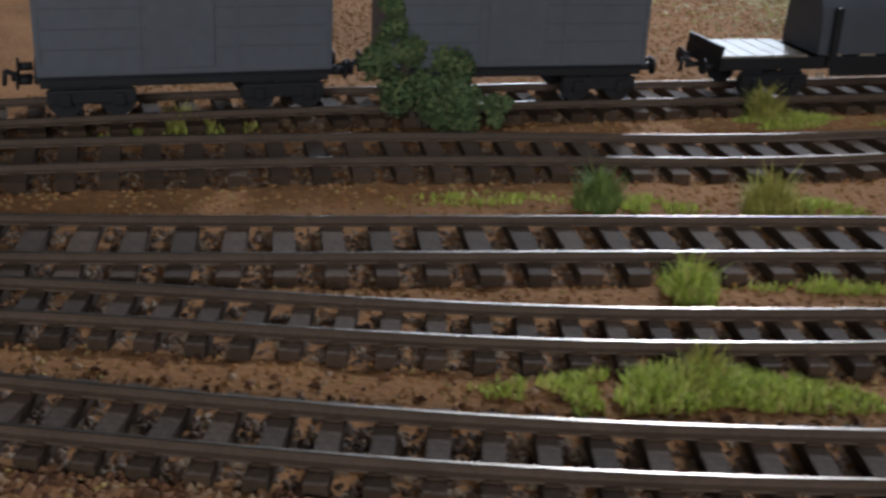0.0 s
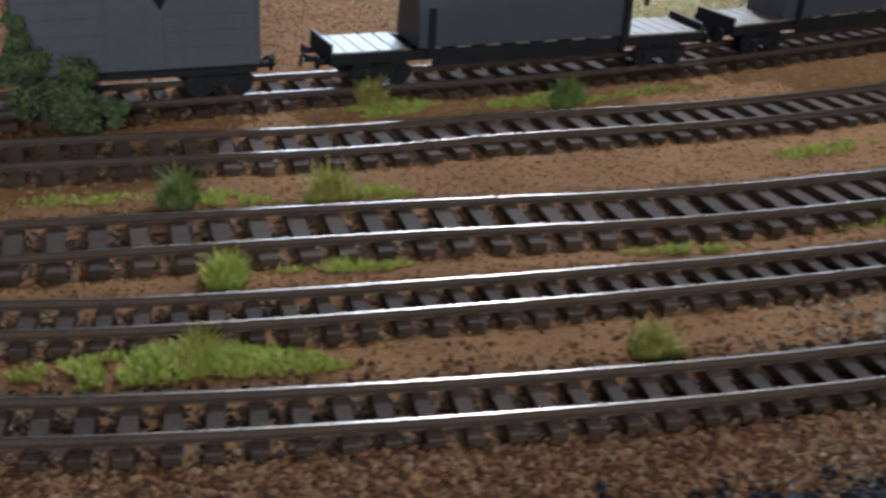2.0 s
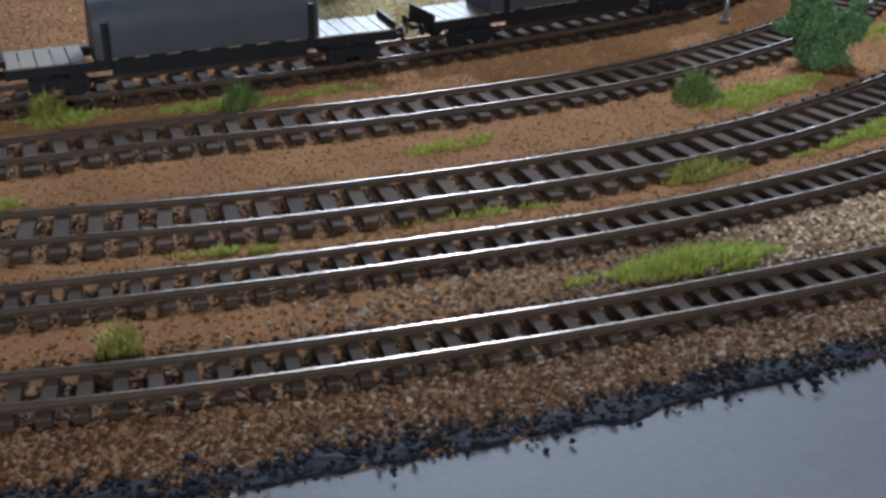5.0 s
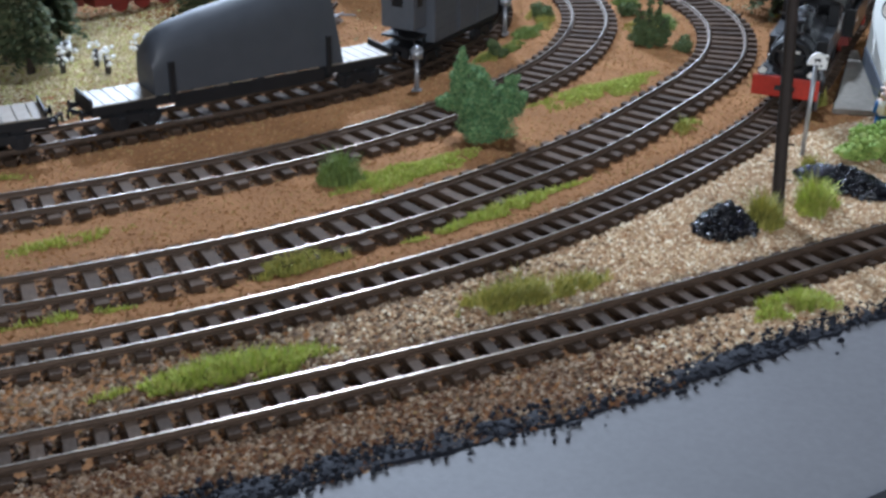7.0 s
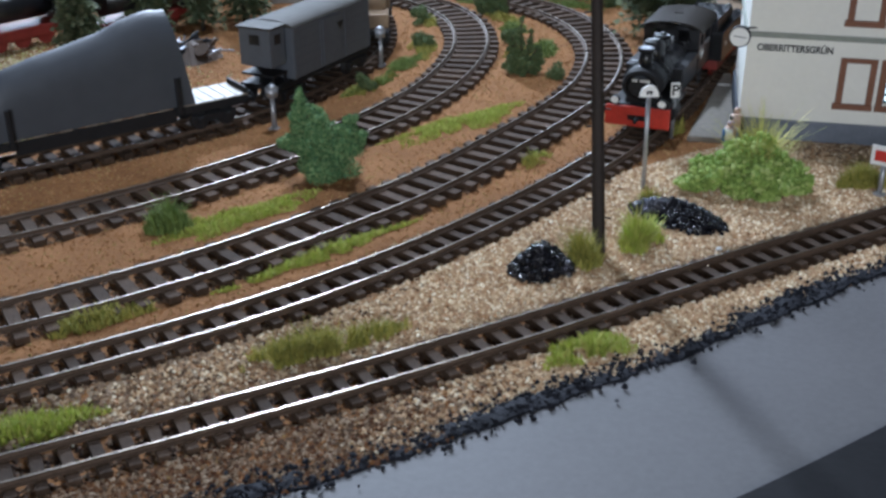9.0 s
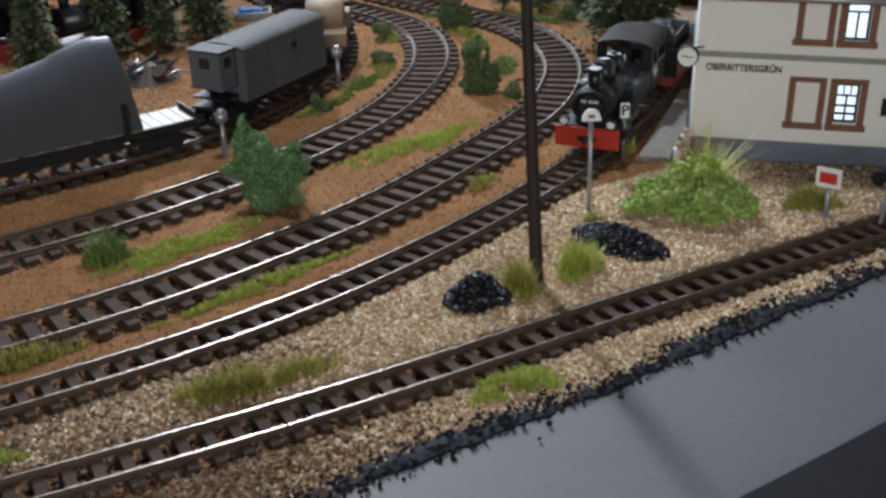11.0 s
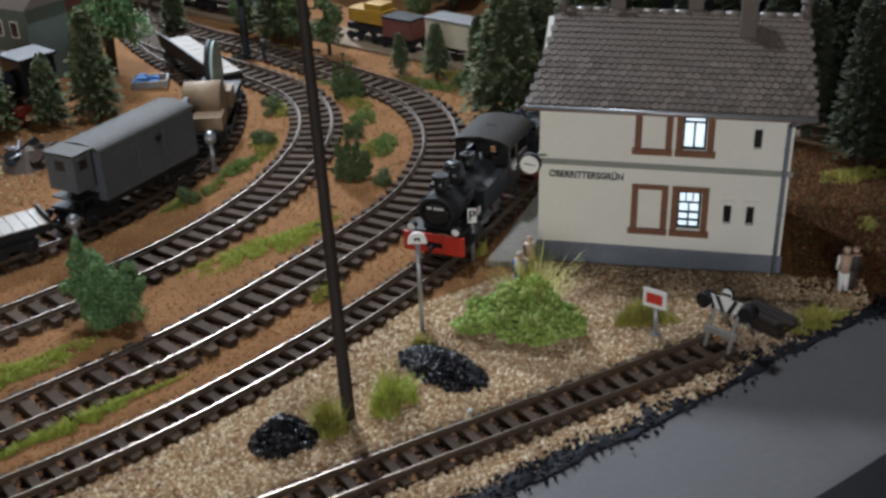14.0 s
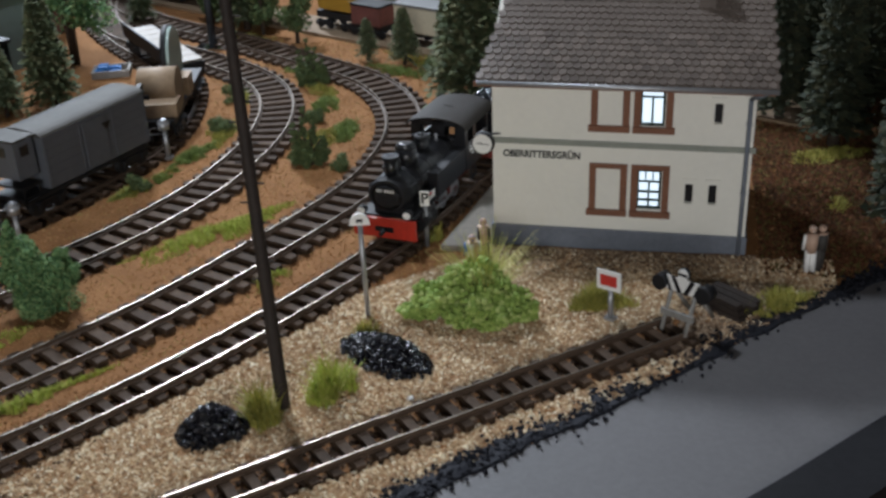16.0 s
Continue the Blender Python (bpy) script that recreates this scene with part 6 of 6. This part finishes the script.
for k, (x, y) in enumerate(((-44.5, -4.5), (-43.2, -3.0), (-42.0, -4.0), (-45.4, -2.2), (-41.2, -1.6))):
    gn = thing("flower_pot", x, y, 0, 0, "small white blossom clump on pale ground", "flowers", "flowers")
    rng = random.Random(k + 70)
    pebbles("blossom", WHITE, gn, [(rng.gauss(0, 0.25), rng.gauss(0, 0.25), rng.uniform(0.5, 1.6), rng.uniform(0.1, 0.2)) for _ in range(14)], k, "")
    rods("stem", DARKCLOTH, gn, ((0, 0, 0), (0, 0, 1.1), 0.16), seg=6)


def scrap_heap(x, y, seed):
    """A tangle of old axles, bars and bent plates on a dark mound."""
    rng = random.Random(seed)
    t = thing("scrap_heap", x, y, ground_z(x, y), 25, "tangled heap of dark rusty scrap iron behind the train", "scrap heap")
    bm = bmesh.new()
    bmesh.ops.create_cone(bm, cap_ends=True, segments=14, radius1=2.0, radius2=0.5, depth=1.1, matrix=Matrix.Translation((0, 0, 0.45)))
    for v in bm.verts:
        v.co += Vector((rng.uniform(-0.25, 0.25), rng.uniform(-0.25, 0.25), rng.uniform(-0.1, 0.2)))
    part("mound", bm, RUST, t)
    for k in range(16):
        a, r = rng.random() * 6.283, rng.uniform(0.2, 1.8)
        c = Vector((r * math.cos(a), r * math.sin(a), 1.15 - 0.45 * r + rng.uniform(0, 0.35)))
        d = Vector((rng.gauss(0, 1), rng.gauss(0, 1), rng.gauss(0, 0.5))).normalized() * rng.uniform(0.5, 1.1)
        rods("bar", METAL if k % 3 == 0 else MATTBLACK, t, ((c - d).to_tuple(), (c + d).to_tuple(), 0.07, 0.07), seg=6)
    for k in range(5):
        a = k * 1.3
        c = Vector((1.3 * math.cos(a), 1.3 * math.sin(a), 0.8))
        d = Vector((rng.gauss(0, 1), rng.gauss(0, 1), 0.5)).normalized() * 0.08
        rods("old_wheel", MATTBLACK if k % 2 else RUST, t, ((c - d).to_tuple(), (c + d).to_tuple(), 0.5, 0.5), seg=14)


scrap_heap(-34.4, 9.8, 61)
scrap_heap(-36.8, 6.6, 62)
